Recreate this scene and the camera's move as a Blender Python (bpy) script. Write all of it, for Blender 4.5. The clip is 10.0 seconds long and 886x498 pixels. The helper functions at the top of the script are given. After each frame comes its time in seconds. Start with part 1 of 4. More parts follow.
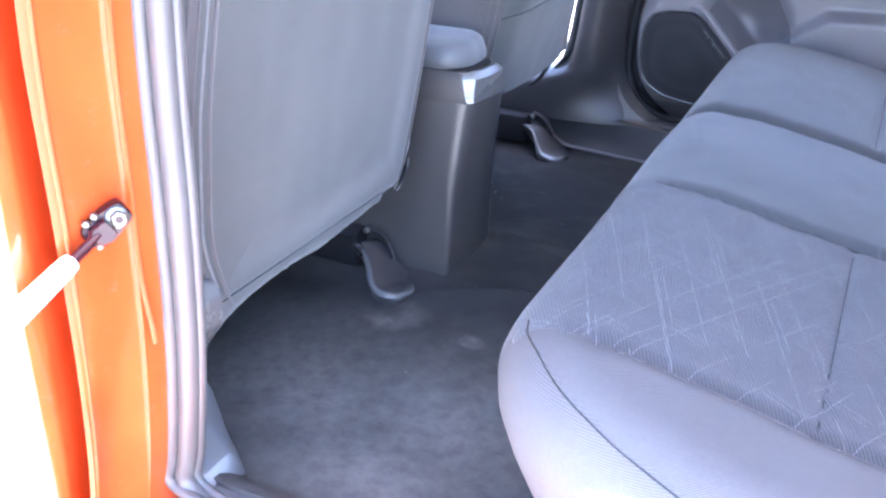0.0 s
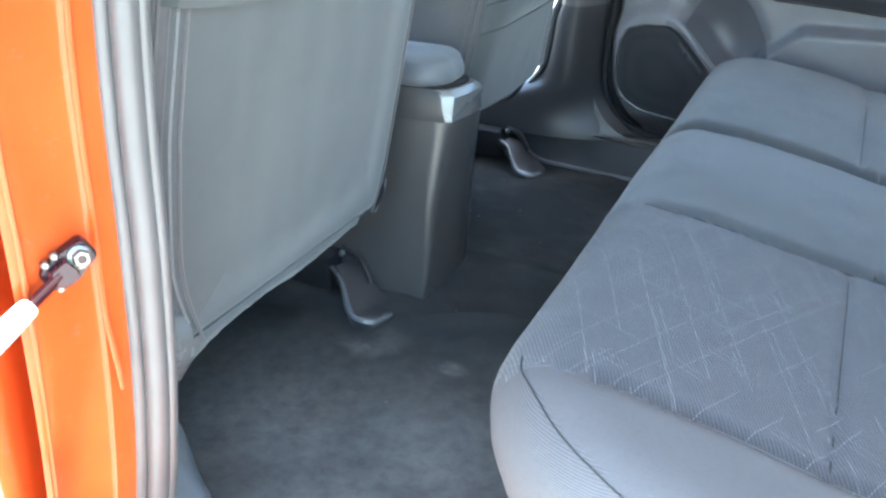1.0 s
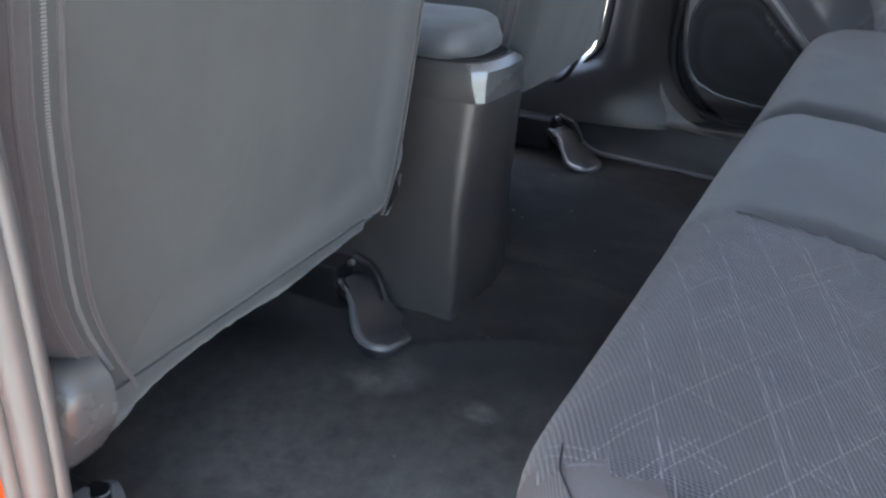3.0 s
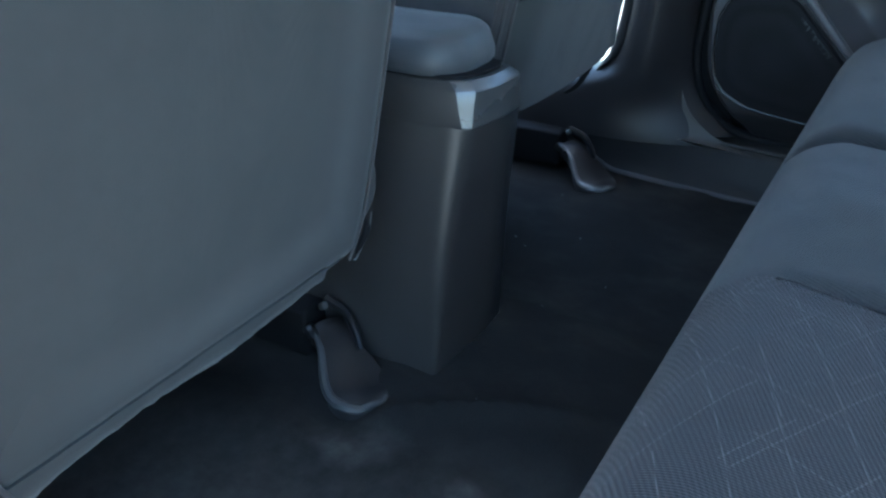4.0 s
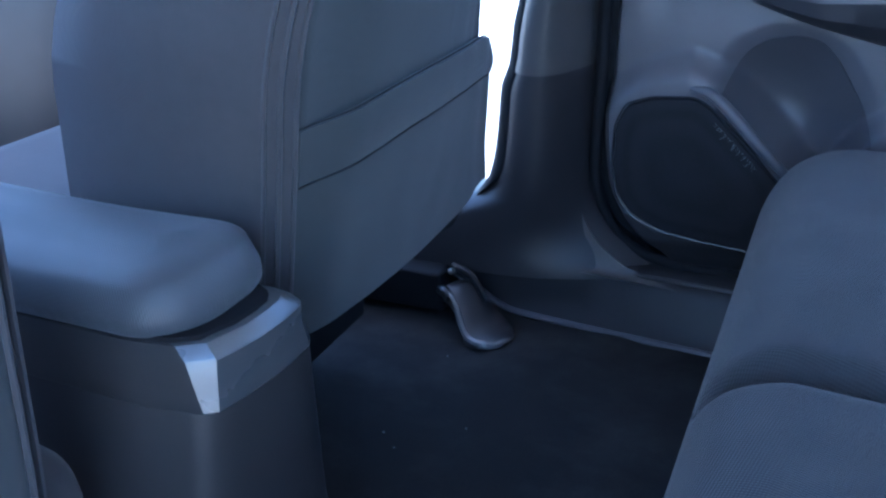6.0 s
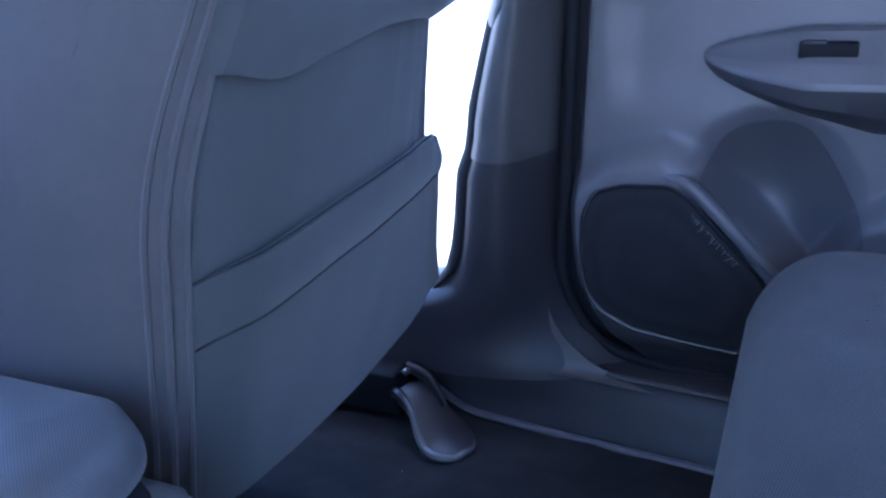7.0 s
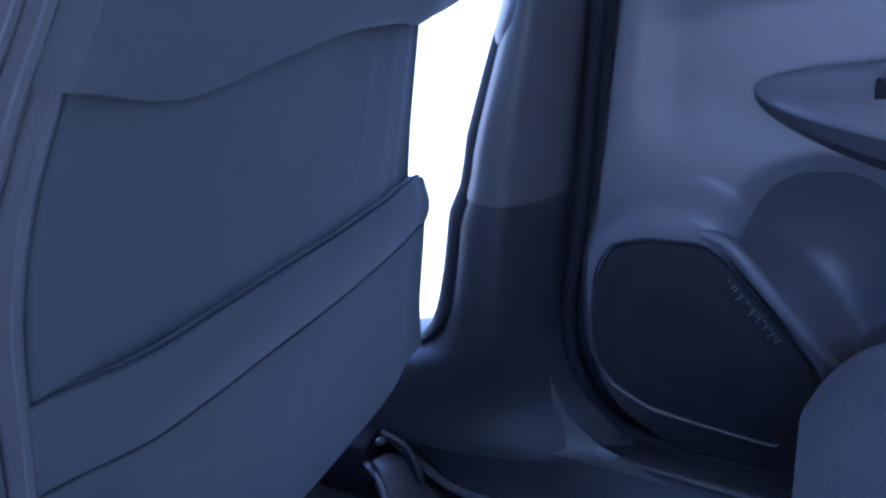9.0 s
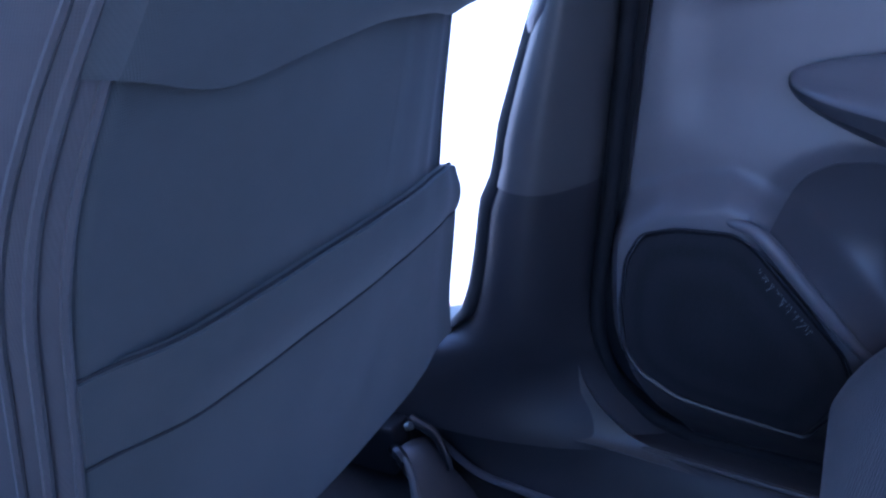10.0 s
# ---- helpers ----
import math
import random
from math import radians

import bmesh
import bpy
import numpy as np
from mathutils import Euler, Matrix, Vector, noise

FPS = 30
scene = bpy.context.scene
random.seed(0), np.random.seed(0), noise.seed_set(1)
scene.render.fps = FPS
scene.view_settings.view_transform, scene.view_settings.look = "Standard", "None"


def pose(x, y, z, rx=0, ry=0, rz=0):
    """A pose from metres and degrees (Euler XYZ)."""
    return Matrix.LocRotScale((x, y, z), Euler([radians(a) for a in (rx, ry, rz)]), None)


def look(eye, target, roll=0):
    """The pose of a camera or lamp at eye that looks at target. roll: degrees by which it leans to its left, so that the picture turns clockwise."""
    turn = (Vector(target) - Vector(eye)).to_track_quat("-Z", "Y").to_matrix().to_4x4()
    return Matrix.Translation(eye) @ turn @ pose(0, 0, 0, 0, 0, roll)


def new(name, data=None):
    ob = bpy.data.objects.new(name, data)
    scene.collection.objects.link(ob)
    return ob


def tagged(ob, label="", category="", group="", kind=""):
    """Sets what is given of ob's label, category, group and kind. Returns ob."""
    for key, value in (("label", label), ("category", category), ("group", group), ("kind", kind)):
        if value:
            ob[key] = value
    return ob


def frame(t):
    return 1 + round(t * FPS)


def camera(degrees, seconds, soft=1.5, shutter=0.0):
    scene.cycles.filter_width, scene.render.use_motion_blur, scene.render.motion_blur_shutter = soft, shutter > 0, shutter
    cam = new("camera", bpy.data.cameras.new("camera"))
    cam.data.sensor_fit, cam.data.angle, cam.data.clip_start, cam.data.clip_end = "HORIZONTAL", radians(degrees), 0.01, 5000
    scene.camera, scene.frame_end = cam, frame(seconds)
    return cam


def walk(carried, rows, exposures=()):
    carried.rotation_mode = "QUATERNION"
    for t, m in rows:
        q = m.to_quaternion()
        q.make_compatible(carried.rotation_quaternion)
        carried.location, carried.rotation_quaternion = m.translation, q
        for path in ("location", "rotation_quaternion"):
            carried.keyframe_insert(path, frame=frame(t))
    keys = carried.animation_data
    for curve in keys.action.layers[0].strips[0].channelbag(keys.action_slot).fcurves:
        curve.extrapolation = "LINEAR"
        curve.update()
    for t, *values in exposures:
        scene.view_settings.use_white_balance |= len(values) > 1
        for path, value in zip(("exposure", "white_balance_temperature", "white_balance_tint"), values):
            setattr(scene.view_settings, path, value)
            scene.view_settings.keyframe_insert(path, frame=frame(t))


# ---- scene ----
cam = camera(56.0, 10.0, 2.5)
METRES, EYE, TILT, LEAN, TURN = 1.25, 1.02, -28.0, 0.0, 28.0
ROWS = [
    (0.0, 0.0, 0.0, 0.0, 0.0, 0.0, 0.0),
    (0.5, -0.0109, 0.0091, 0.0081, -1.88, 0.15, 0.65),
    (1.0, -0.0154, 0.0368, 0.0181, -2.28, 0.61, 0.68),
    (1.5, -0.0058, 0.1032, 0.0079, -1.48, 1.1, 0.96),
    (2.0, 0.0011, 0.1534, 0.0161, -0.07, 1.08, -0.09),
    (2.5, 0.0093, 0.1934, 0.027, 0.59, 0.49, -0.08),
    (4.0, 0.0486, 0.3669, 0.0873, 2.75, -0.22, -0.63),
    (4.5, 0.0776, 0.4393, 0.122, 2.22, -0.34, 0.41),
    (5.0, 0.1131, 0.5045, 0.1531, 1.9, 0.26, 1.84),
    (5.5, 0.1416, 0.5613, 0.1947, 0.97, 1.75, 3.34),
    (7.0, 0.1895, 0.702, 0.3127, -2.04, 5.03, 5.77),
    (7.5, 0.1976, 0.7373, 0.3286, -3.28, 7.6, 5.14),
    (8.0, 0.2021, 0.7749, 0.3435, -4.84, 8.63, 5.12),
    (8.5, 0.2095, 0.8068, 0.352, -3.82, 8.15, 3.89),
    (9.0, 0.205, 0.8325, 0.3565, -2.61, 6.13, 3.2),
    (9.5, 0.2078, 0.844, 0.3589, -1.37, 6.0, 2.57),
    (10.0, 0.2031, 0.8271, 0.355, -0.74, 5.46, 2.49),
]
walk(cam, [(t, pose(0, 0, EYE, TILT, LEAN, TURN) @ pose(METRES * x, METRES * y, METRES * z, 90 + pitch, roll, yaw)) for t, x, y, z, yaw, pitch, roll in ROWS],
     [(0.0, 4.25, 6050, 20), (0.5, 4.12, 6250, 5), (1.0, 3.88, 6500, -3), (2.0, 3.40, 7050, 5), (2.7, 3.2, 7300, 8), (4.0, 2.36, 5560, -5), (4.5, 1.92, 4760, -12), (5.0, 1.93, 4700, -6), (5.5, 2.28, 4720, 2), (7.0, 2.78, 4760, 19), (8.0, 2.74, 4620, 24), (9.0, 2.44, 4540, 24), (10.0, 2.26, 4480, 24)])

# ---- light ----
world = bpy.data.worlds.new("sky")
scene.world = world
world.use_nodes = True
wn, wl = world.node_tree.nodes, world.node_tree.links
sky = wn.new("ShaderNodeTexSky")
sky.sky_type, sky.sun_disc = "NISHITA", False
sky.sun_elevation, sky.sun_rotation = radians(82), radians(219)
wl.new(sky.outputs[0], wn["Background"].inputs[0])
wn["Background"].inputs[1].default_value = 0.15
sun = new("sun", bpy.data.lights.new("sun", "SUN"))
sun.data.energy, sun.data.angle, sun.data.color = 2.4, radians(0.5), (1.0, 0.95, 0.87)
sun.matrix_world = look((-0.8, -1.0, 9.0), (0, 0, 0))


# ---- materials ----
def node_mat(name):
    m = bpy.data.materials.new(name)
    m.use_nodes = True
    return m, m.node_tree.nodes, m.node_tree.links, m.node_tree.nodes["Principled BSDF"]


def noise_node(nodes, links, coord, scale, detail=4.0, rough=0.55):
    n = nodes.new("ShaderNodeTexNoise")
    n.inputs["Scale"].default_value, n.inputs["Detail"].default_value, n.inputs["Roughness"].default_value = scale, detail, rough
    links.new(coord, n.inputs["Vector"])
    return n.outputs["Fac"]


def ramp(nodes, links, fac, stops):
    r = nodes.new("ShaderNodeValToRGB")
    el = r.color_ramp.elements
    while len(el) < len(stops):
        el.new(0.5)
    for e, (p, c) in zip(el, stops):
        e.position, e.color = p, (*c, 1)
    links.new(fac, r.inputs[0])
    return r.outputs[0]


def calc(nodes, links, op, a, b=0.0, c=None):
    n = nodes.new("ShaderNodeMath")
    n.operation = op
    for k, v in enumerate((a, b) if c is None else (a, b, c)):
        if isinstance(v, (int, float)):
            n.inputs[k].default_value = v
        else:
            links.new(v, n.inputs[k])
    return n.outputs[0]


def mix_col(nodes, links, fac, a, b):
    n = nodes.new("ShaderNodeMix")
    n.data_type = "RGBA"
    for k, v in ((0, fac), (6, a), (7, b)):
        if isinstance(v, tuple):
            n.inputs[k].default_value = (*v, 1)
        elif isinstance(v, (int, float)):
            n.inputs[k].default_value = v
        else:
            links.new(v, n.inputs[k])
    return n.outputs[2]


def bump(nodes, links, height, dist, strength, bsdf):
    b = nodes.new("ShaderNodeBump")
    b.inputs["Distance"].default_value, b.inputs["Strength"].default_value = dist, strength
    links.new(height, b.inputs["Height"])
    links.new(b.outputs[0], bsdf.inputs["Normal"])


def turned(nodes, links, coord, rot, scale=(1, 1, 1), loc=(0, 0, 0)):
    m = nodes.new("ShaderNodeMapping")
    m.inputs["Rotation"].default_value = [radians(a) for a in rot]
    m.inputs["Scale"].default_value = scale
    m.inputs["Location"].default_value = loc
    links.new(coord, m.inputs["Vector"])
    return m.outputs[0]


def plastic(name, dark, light, rough=0.45, grain=900, relief=0.0004, spec=0.5):
    m, n, l, b = node_mat(name)
    co = n.new("ShaderNodeTexCoord").outputs["Object"]
    blot = noise_node(n, l, co, 7, 5)
    fine = noise_node(n, l, co, grain, 2)
    l.new(ramp(n, l, blot, [(0.3, dark), (0.7, light)]), b.inputs["Base Color"])
    l.new(calc(n, l, "MULTIPLY_ADD", blot, 0.14, rough - 0.07), b.inputs["Roughness"])
    b.inputs["Specular IOR Level"].default_value = spec
    bump(n, l, fine, relief, 0.5, b)
    return m


def weave(name, dark, light, pitch=0.0016, rot=(0, 0, 0), rough=0.9, fade=3.0, relief=0.0007, grain=0.12, gloss=0.25, ways="XY"):
    """Woven cloth: two crossed waves for the threads, blotches for wear."""
    m, n, l, b = node_mat(name)
    co = n.new("ShaderNodeTexCoord").outputs["Object"]
    tc = turned(n, l, co, rot)
    waves = []
    for d in ways:
        w = n.new("ShaderNodeTexWave")
        w.bands_direction = d
        w.inputs["Scale"].default_value = 0.314 / pitch
        w.inputs["Distortion"].default_value = 1.0
        w.inputs["Detail"].default_value = 1
        l.new(tc, w.inputs["Vector"])
        waves.append(w.outputs["Fac"])
    thread = calc(n, l, "MULTIPLY", calc(n, l, "ADD", waves[0], waves[1]), 1.5)
    blot = noise_node(n, l, co, fade, 5)
    dust = noise_node(n, l, co, 60, 6, 0.7)
    shade = calc(n, l, "MULTIPLY_ADD", blot, 0.9, calc(n, l, "MULTIPLY", dust, 0.35))
    col = ramp(n, l, shade, [(0.35, dark), (0.9, light)])
    l.new(mix_col(n, l, calc(n, l, "MULTIPLY", thread, grain), col, light), b.inputs["Base Color"])
    b.inputs["Roughness"].default_value = rough
    b.inputs["Specular IOR Level"].default_value = gloss
    b.inputs["Sheen Weight"].default_value = 0.25
    b.inputs["Sheen Roughness"].default_value = 0.5
    bump(n, l, thread, relief, 0.6, b)
    return m


def patterned():
    """Dark seat cloth with thin pale crossing lines, broken into angular steps."""
    m, n, l, b = node_mat("patterned_cloth")
    co = n.new("ShaderNodeTexCoord").outputs["Object"]
    mask = None
    # straight dashes along three ways: spacing, dash length, share left out, double-line offset
    for ang, pitch, dash, gap, pair in ((68.5, 0.037, 0.082, 0.36, 0.20), (-61.5, 0.043, 0.064, 0.40, 0.18), (68.5, 0.071, 0.050, 0.40, 0.0), (-61.5, 0.063, 0.045, 0.45, 0.0), (22, 0.047, 0.034, 0.62, 0.16)):
        sep = n.new("ShaderNodeSeparateXYZ")
        l.new(turned(n, l, co, (0, 0, ang), loc=(pitch * 7, dash * 5, 0)), sep.inputs[0])
        v = calc(n, l, "DIVIDE", sep.outputs[1], pitch)
        row = calc(n, l, "FLOOR", v)
        first = n.new("ShaderNodeTexWhiteNoise")
        first.noise_dimensions = "1D"
        l.new(row, first.inputs["W"])
        col = calc(n, l, "FLOOR", calc(n, l, "ADD", calc(n, l, "DIVIDE", sep.outputs[0], dash), first.outputs["Value"]))
        key = n.new("ShaderNodeCombineXYZ")
        l.new(row, key.inputs[0])
        l.new(col, key.inputs[1])
        dice = n.new("ShaderNodeTexWhiteNoise")
        l.new(key.outputs[0], dice.inputs["Vector"])
        shown = calc(n, l, "GREATER_THAN", dice.outputs["Value"], gap)
        part_ = calc(n, l, "SUBTRACT", v, row)
        line = calc(n, l, "LESS_THAN", calc(n, l, "ABSOLUTE", calc(n, l, "SUBTRACT", part_, 0.5)), 0.00045 / pitch)
        if pair:
            twin = calc(n, l, "LESS_THAN", calc(n, l, "ABSOLUTE", calc(n, l, "SUBTRACT", part_, 0.5 + pair)), 0.00045 / pitch)
            line = calc(n, l, "MAXIMUM", line, calc(n, l, "MULTIPLY", twin, calc(n, l, "GREATER_THAN", dice.outputs["Value"], 0.84)))
        line = calc(n, l, "MULTIPLY", line, shown)
        mask = line if mask is None else calc(n, l, "MAXIMUM", mask, line)
    wv = n.new("ShaderNodeTexWave")
    wv.bands_direction = "Y"
    wv.inputs["Scale"].default_value = 98
    wv.inputs["Distortion"].default_value, wv.inputs["Detail Scale"].default_value = 0.5, 0.6
    l.new(turned(n, l, co, (0, 0, 62)), wv.inputs["Vector"])
    wy = n.new("ShaderNodeTexWave")
    wy.bands_direction = "Y"
    wy.inputs["Scale"].default_value = 150
    wy.inputs["Distortion"].default_value, wy.inputs["Detail Scale"].default_value = 1.6, 0.6
    l.new(co, wy.inputs["Vector"])
    thread = calc(n, l, "ADD", wv.outputs["Fac"], wy.outputs["Fac"])
    mask = calc(n, l, "MULTIPLY", mask, calc(n, l, "MULTIPLY_ADD", wv.outputs["Fac"], 0.75, 0.15))
    blot = noise_node(n, l, co, 5, 5)
    base = ramp(n, l, blot, [(0.3, (0.022, 0.022, 0.026)), (0.75, (0.036, 0.036, 0.041))])
    base = mix_col(n, l, calc(n, l, "MULTIPLY", thread, 0.42), base, (0.106, 0.103, 0.106))
    l.new(mix_col(n, l, mask, base, (0.185, 0.180, 0.186)), b.inputs["Base Color"])
    b.inputs["Roughness"].default_value = 0.9
    b.inputs["Specular IOR Level"].default_value = 0.2
    b.inputs["Sheen Weight"].default_value = 0.2
    bump(n, l, thread, 0.0008, 0.6, b)
    return m


def ribbed(name, axis, rot):
    """Seat cloth with fine ribs along one way."""
    m, n, l, b = node_mat(name)
    co = n.new("ShaderNodeTexCoord").outputs["Object"]
    w = n.new("ShaderNodeTexWave")
    w.bands_direction = axis
    w.inputs["Scale"].default_value = 185
    w.inputs["Distortion"].default_value = 0.5
    w.inputs["Detail"].default_value = 1
    l.new(turned(n, l, co, rot), w.inputs["Vector"])
    blot = noise_node(n, l, co, 6, 5)
    fuzz = noise_node(n, l, co, 220, 3, 0.7)
    col = ramp(n, l, calc(n, l, "MULTIPLY_ADD", fuzz, 0.35, calc(n, l, "MULTIPLY", blot, 0.65)), [(0.3, (0.070, 0.068, 0.070)), (0.75, (0.110, 0.106, 0.108))])
    l.new(mix_col(n, l, calc(n, l, "MULTIPLY", w.outputs["Fac"], 0.35), col, (0.20, 0.19, 0.19)), b.inputs["Base Color"])
    b.inputs["Roughness"].default_value = 0.9
    b.inputs["Specular IOR Level"].default_value = 0.2
    bump(n, l, w.outputs["Fac"], 0.0004, 0.5, b)
    return m


def carpet_mat():
    m, n, l, b = node_mat("carpet")
    co = n.new("ShaderNodeTexCoord").outputs["Object"]
    fuzz = noise_node(n, l, co, 700, 3, 0.8)
    dirt = noise_node(n, l, turned(n, l, co, (0, 0, 25), (1, 1.6, 1)), 6.5, 6, 0.6)
    dust = noise_node(n, l, co, 38, 5, 0.7)
    base = ramp(n, l, fuzz, [(0.25, (0.024, 0.024, 0.025)), (0.8, (0.054, 0.052, 0.052))])
    stain_haze = calc(n, l, "MULTIPLY", ramp(n, l, dirt, [(0.46, (0, 0, 0)), (0.80, (1, 1, 1))]), calc(n, l, "MULTIPLY_ADD", dust, 0.28, 0.02))
    # dusty scuffs where shoes rub; the three broad pools paint pale doorway haze, ragged outlines
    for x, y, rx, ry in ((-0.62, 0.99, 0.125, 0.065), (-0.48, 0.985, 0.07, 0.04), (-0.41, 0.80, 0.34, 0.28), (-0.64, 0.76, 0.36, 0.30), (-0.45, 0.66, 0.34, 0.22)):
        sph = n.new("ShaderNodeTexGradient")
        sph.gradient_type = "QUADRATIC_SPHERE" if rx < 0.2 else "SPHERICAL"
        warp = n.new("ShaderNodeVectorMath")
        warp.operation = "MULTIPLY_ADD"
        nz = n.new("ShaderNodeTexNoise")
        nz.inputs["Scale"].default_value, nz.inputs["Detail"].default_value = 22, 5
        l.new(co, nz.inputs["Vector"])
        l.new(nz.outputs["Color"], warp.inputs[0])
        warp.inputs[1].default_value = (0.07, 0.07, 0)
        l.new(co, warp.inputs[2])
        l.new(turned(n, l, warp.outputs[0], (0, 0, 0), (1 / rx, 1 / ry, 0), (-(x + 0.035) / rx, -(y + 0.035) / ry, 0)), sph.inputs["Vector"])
        stain_haze = calc(n, l, "MAXIMUM", stain_haze, calc(n, l, "MULTIPLY", sph.outputs["Fac"], calc(n, l, "MULTIPLY_ADD", dust, 1.3, 0.15)))
    l.new(mix_col(n, l, stain_haze, base, (0.23, 0.215, 0.20)), b.inputs["Base Color"])
    b.inputs["Roughness"].default_value = 0.98
    b.inputs["Specular IOR Level"].default_value = 0.1
    bump(n, l, fuzz, 0.003, 0.8, b)
    return m


def paint_mat(name, coat):
    m, n, l, b = node_mat(name)
    co = n.new("ShaderNodeTexCoord").outputs["Object"]
    blot = noise_node(n, l, co, 14, 5)
    dirt = noise_node(n, l, co, 55, 6, 0.7)
    col = ramp(n, l, blot, [(0.3, (0.55, 0.068, 0.015)), (0.8, (0.62, 0.094, 0.021))])
    l.new(mix_col(n, l, ramp(n, l, dirt, [(0.6, (0, 0, 0)), (0.85, (0.4, 0.4, 0.4))]), col, (0.45, 0.22, 0.16)), b.inputs["Base Color"])
    b.inputs["Roughness"].default_value = 0.3
    b.inputs["Specular IOR Level"].default_value = 0.2
    b.inputs["Coat Weight"].default_value = coat
    b.inputs["Coat Roughness"].default_value = 0.06
    return m


def metal_mat(name, col, rough, metallic=1.0):
    m, n, l, b = node_mat(name)
    co = n.new("ShaderNodeTexCoord").outputs["Object"]
    sc = noise_node(n, l, turned(n, l, co, (0, 0, 20), (1, 9, 1)), 160, 4)
    l.new(mix_col(n, l, calc(n, l, "MULTIPLY", sc, 0.4), col, tuple(0.6 * c for c in col)), b.inputs["Base Color"])
    b.inputs["Metallic"].default_value = metallic
    l.new(calc(n, l, "MULTIPLY_ADD", sc, 0.2, rough - 0.1), b.inputs["Roughness"])
    return m


def mesh_mat():
    """Black speaker cloth, pricked with rows of small holes."""
    m, n, l, b = node_mat("speaker_cloth")
    co = n.new("ShaderNodeTexCoord").outputs["Object"]
    v = n.new("ShaderNodeTexVoronoi")
    v.inputs["Scale"].default_value = 420
    v.inputs["Randomness"].default_value = 0.15
    l.new(co, v.inputs["Vector"])
    l.new(ramp(n, l, v.outputs["Distance"], [(0.15, (0.006, 0.006, 0.007)), (0.5, (0.022, 0.022, 0.025))]), b.inputs["Base Color"])
    b.inputs["Roughness"].default_value = 0.8
    b.inputs["Specular IOR Level"].default_value = 0.3
    bump(n, l, v.outputs["Distance"], 0.0006, 0.6, b)
    return m


def concrete_mat():
    m, n, l, b = node_mat("pale_concrete")
    co = n.new("ShaderNodeTexCoord").outputs["Object"]
    big = noise_node(n, l, co, 0.7, 6)
    fine = noise_node(n, l, co, 40, 6, 0.7)
    l.new(ramp(n, l, calc(n, l, "MULTIPLY_ADD", big, 0.6, calc(n, l, "MULTIPLY", fine, 0.4)), [(0.3, (0.42, 0.40, 0.37)), (0.7, (0.58, 0.56, 0.52))]), b.inputs["Base Color"])
    b.inputs["Roughness"].default_value = 0.9
    bump(n, l, fine, 0.004, 0.5, b)
    return m


COVER = weave("grey_seat_cover", (0.055, 0.059, 0.059), (0.081, 0.087, 0.087), 0.0011, (0, 0, 0), relief=0.00006, grain=0.03, ways="YZ")
COVER_SIDE = weave("grey_cover_side", (0.074, 0.071, 0.073), (0.114, 0.108, 0.110), 0.0013, (0, 0, 0), relief=0.00006, grain=0.03, ways="XZ")
SEAT = weave("dark_seat_cloth", (0.042, 0.0445, 0.0475), (0.070, 0.074, 0.079), 0.0022, (0, 0, 12), relief=0.00035)
INSERT = patterned()
RIBS = ribbed("ribbed_cloth", "Z", (4, 3, 0))
BOLSTER = ribbed("bolster_cloth", "X", (0, 0, 52))
MATTE = plastic("matte_trim", (0.031, 0.029, 0.031), (0.042, 0.039, 0.041), 0.37, spec=0.5)
CARPET = carpet_mat()
PAINT = paint_mat("red_paint", 0.35)
SKIN = paint_mat("clear_coated_red_paint", 1.0)
TRIM = plastic("charcoal_trim", (0.046, 0.044, 0.048), (0.062, 0.060, 0.065), 0.40)
DOORLOW = plastic("charcoal_door_trim", (0.080, 0.076, 0.082), (0.102, 0.097, 0.105), 0.34)
RIMMAT = plastic("worn_rim", (0.024, 0.024, 0.027), (0.040, 0.040, 0.044), 0.24, spec=0.6)
LID = weave("lid_cloth", (0.066, 0.070, 0.077), (0.096, 0.104, 0.113), 0.0016, (0, 0, 40), rough=0.46, relief=0.0001, grain=0.05, gloss=0.55)
DOORTRIM = plastic("grey_door_trim", (0.126, 0.120, 0.128), (0.160, 0.153, 0.163), 0.33)
GLOSS = plastic("black_plastic", (0.012, 0.012, 0.014), (0.020, 0.020, 0.022), 0.3)
CONSOLE = plastic("console_plastic", (0.048, 0.044, 0.043), (0.062, 0.058, 0.057), 0.31, spec=0.7)
HINGE = plastic("hinge_plastic", (0.10, 0.10, 0.10), (0.13, 0.13, 0.13), 0.26, spec=0.8)
SATIN = plastic("satin_silver", (0.16, 0.162, 0.165), (0.19, 0.192, 0.195), 0.27, spec=0.8)
SATIN.node_tree.nodes["Principled BSDF"].inputs["Metallic"].default_value = 0.5
EDGE_GLINT = plastic("worn_edge_glint", (0.10, 0.10, 0.105), (0.14, 0.14, 0.145), 0.24, spec=1.0)
LEVER = plastic("grey_plastic", (0.17, 0.175, 0.18), (0.22, 0.225, 0.23), 0.38)
RUBBER = plastic("grey_rubber", (0.085, 0.082, 0.08), (0.12, 0.115, 0.112), 0.34)
PILLAR = plastic("pillar_trim", (0.074, 0.069, 0.067), (0.094, 0.088, 0.085), 0.36)
BLACKRUBBER = plastic("black_rubber", (0.010, 0.010, 0.012), (0.016, 0.016, 0.018), 0.75, spec=0.25)
HEAD = weave("headliner_cloth", (0.45, 0.44, 0.42), (0.55, 0.54, 0.52), 0.002)
THREAD = plastic("dark_thread", (0.018, 0.018, 0.02), (0.03, 0.03, 0.032), 0.9)
ZIP = metal_mat("zip_teeth", (0.30, 0.29, 0.29), 0.5, 0.3)
STEEL = metal_mat("zinc_steel", (0.62, 0.60, 0.55), 0.32)
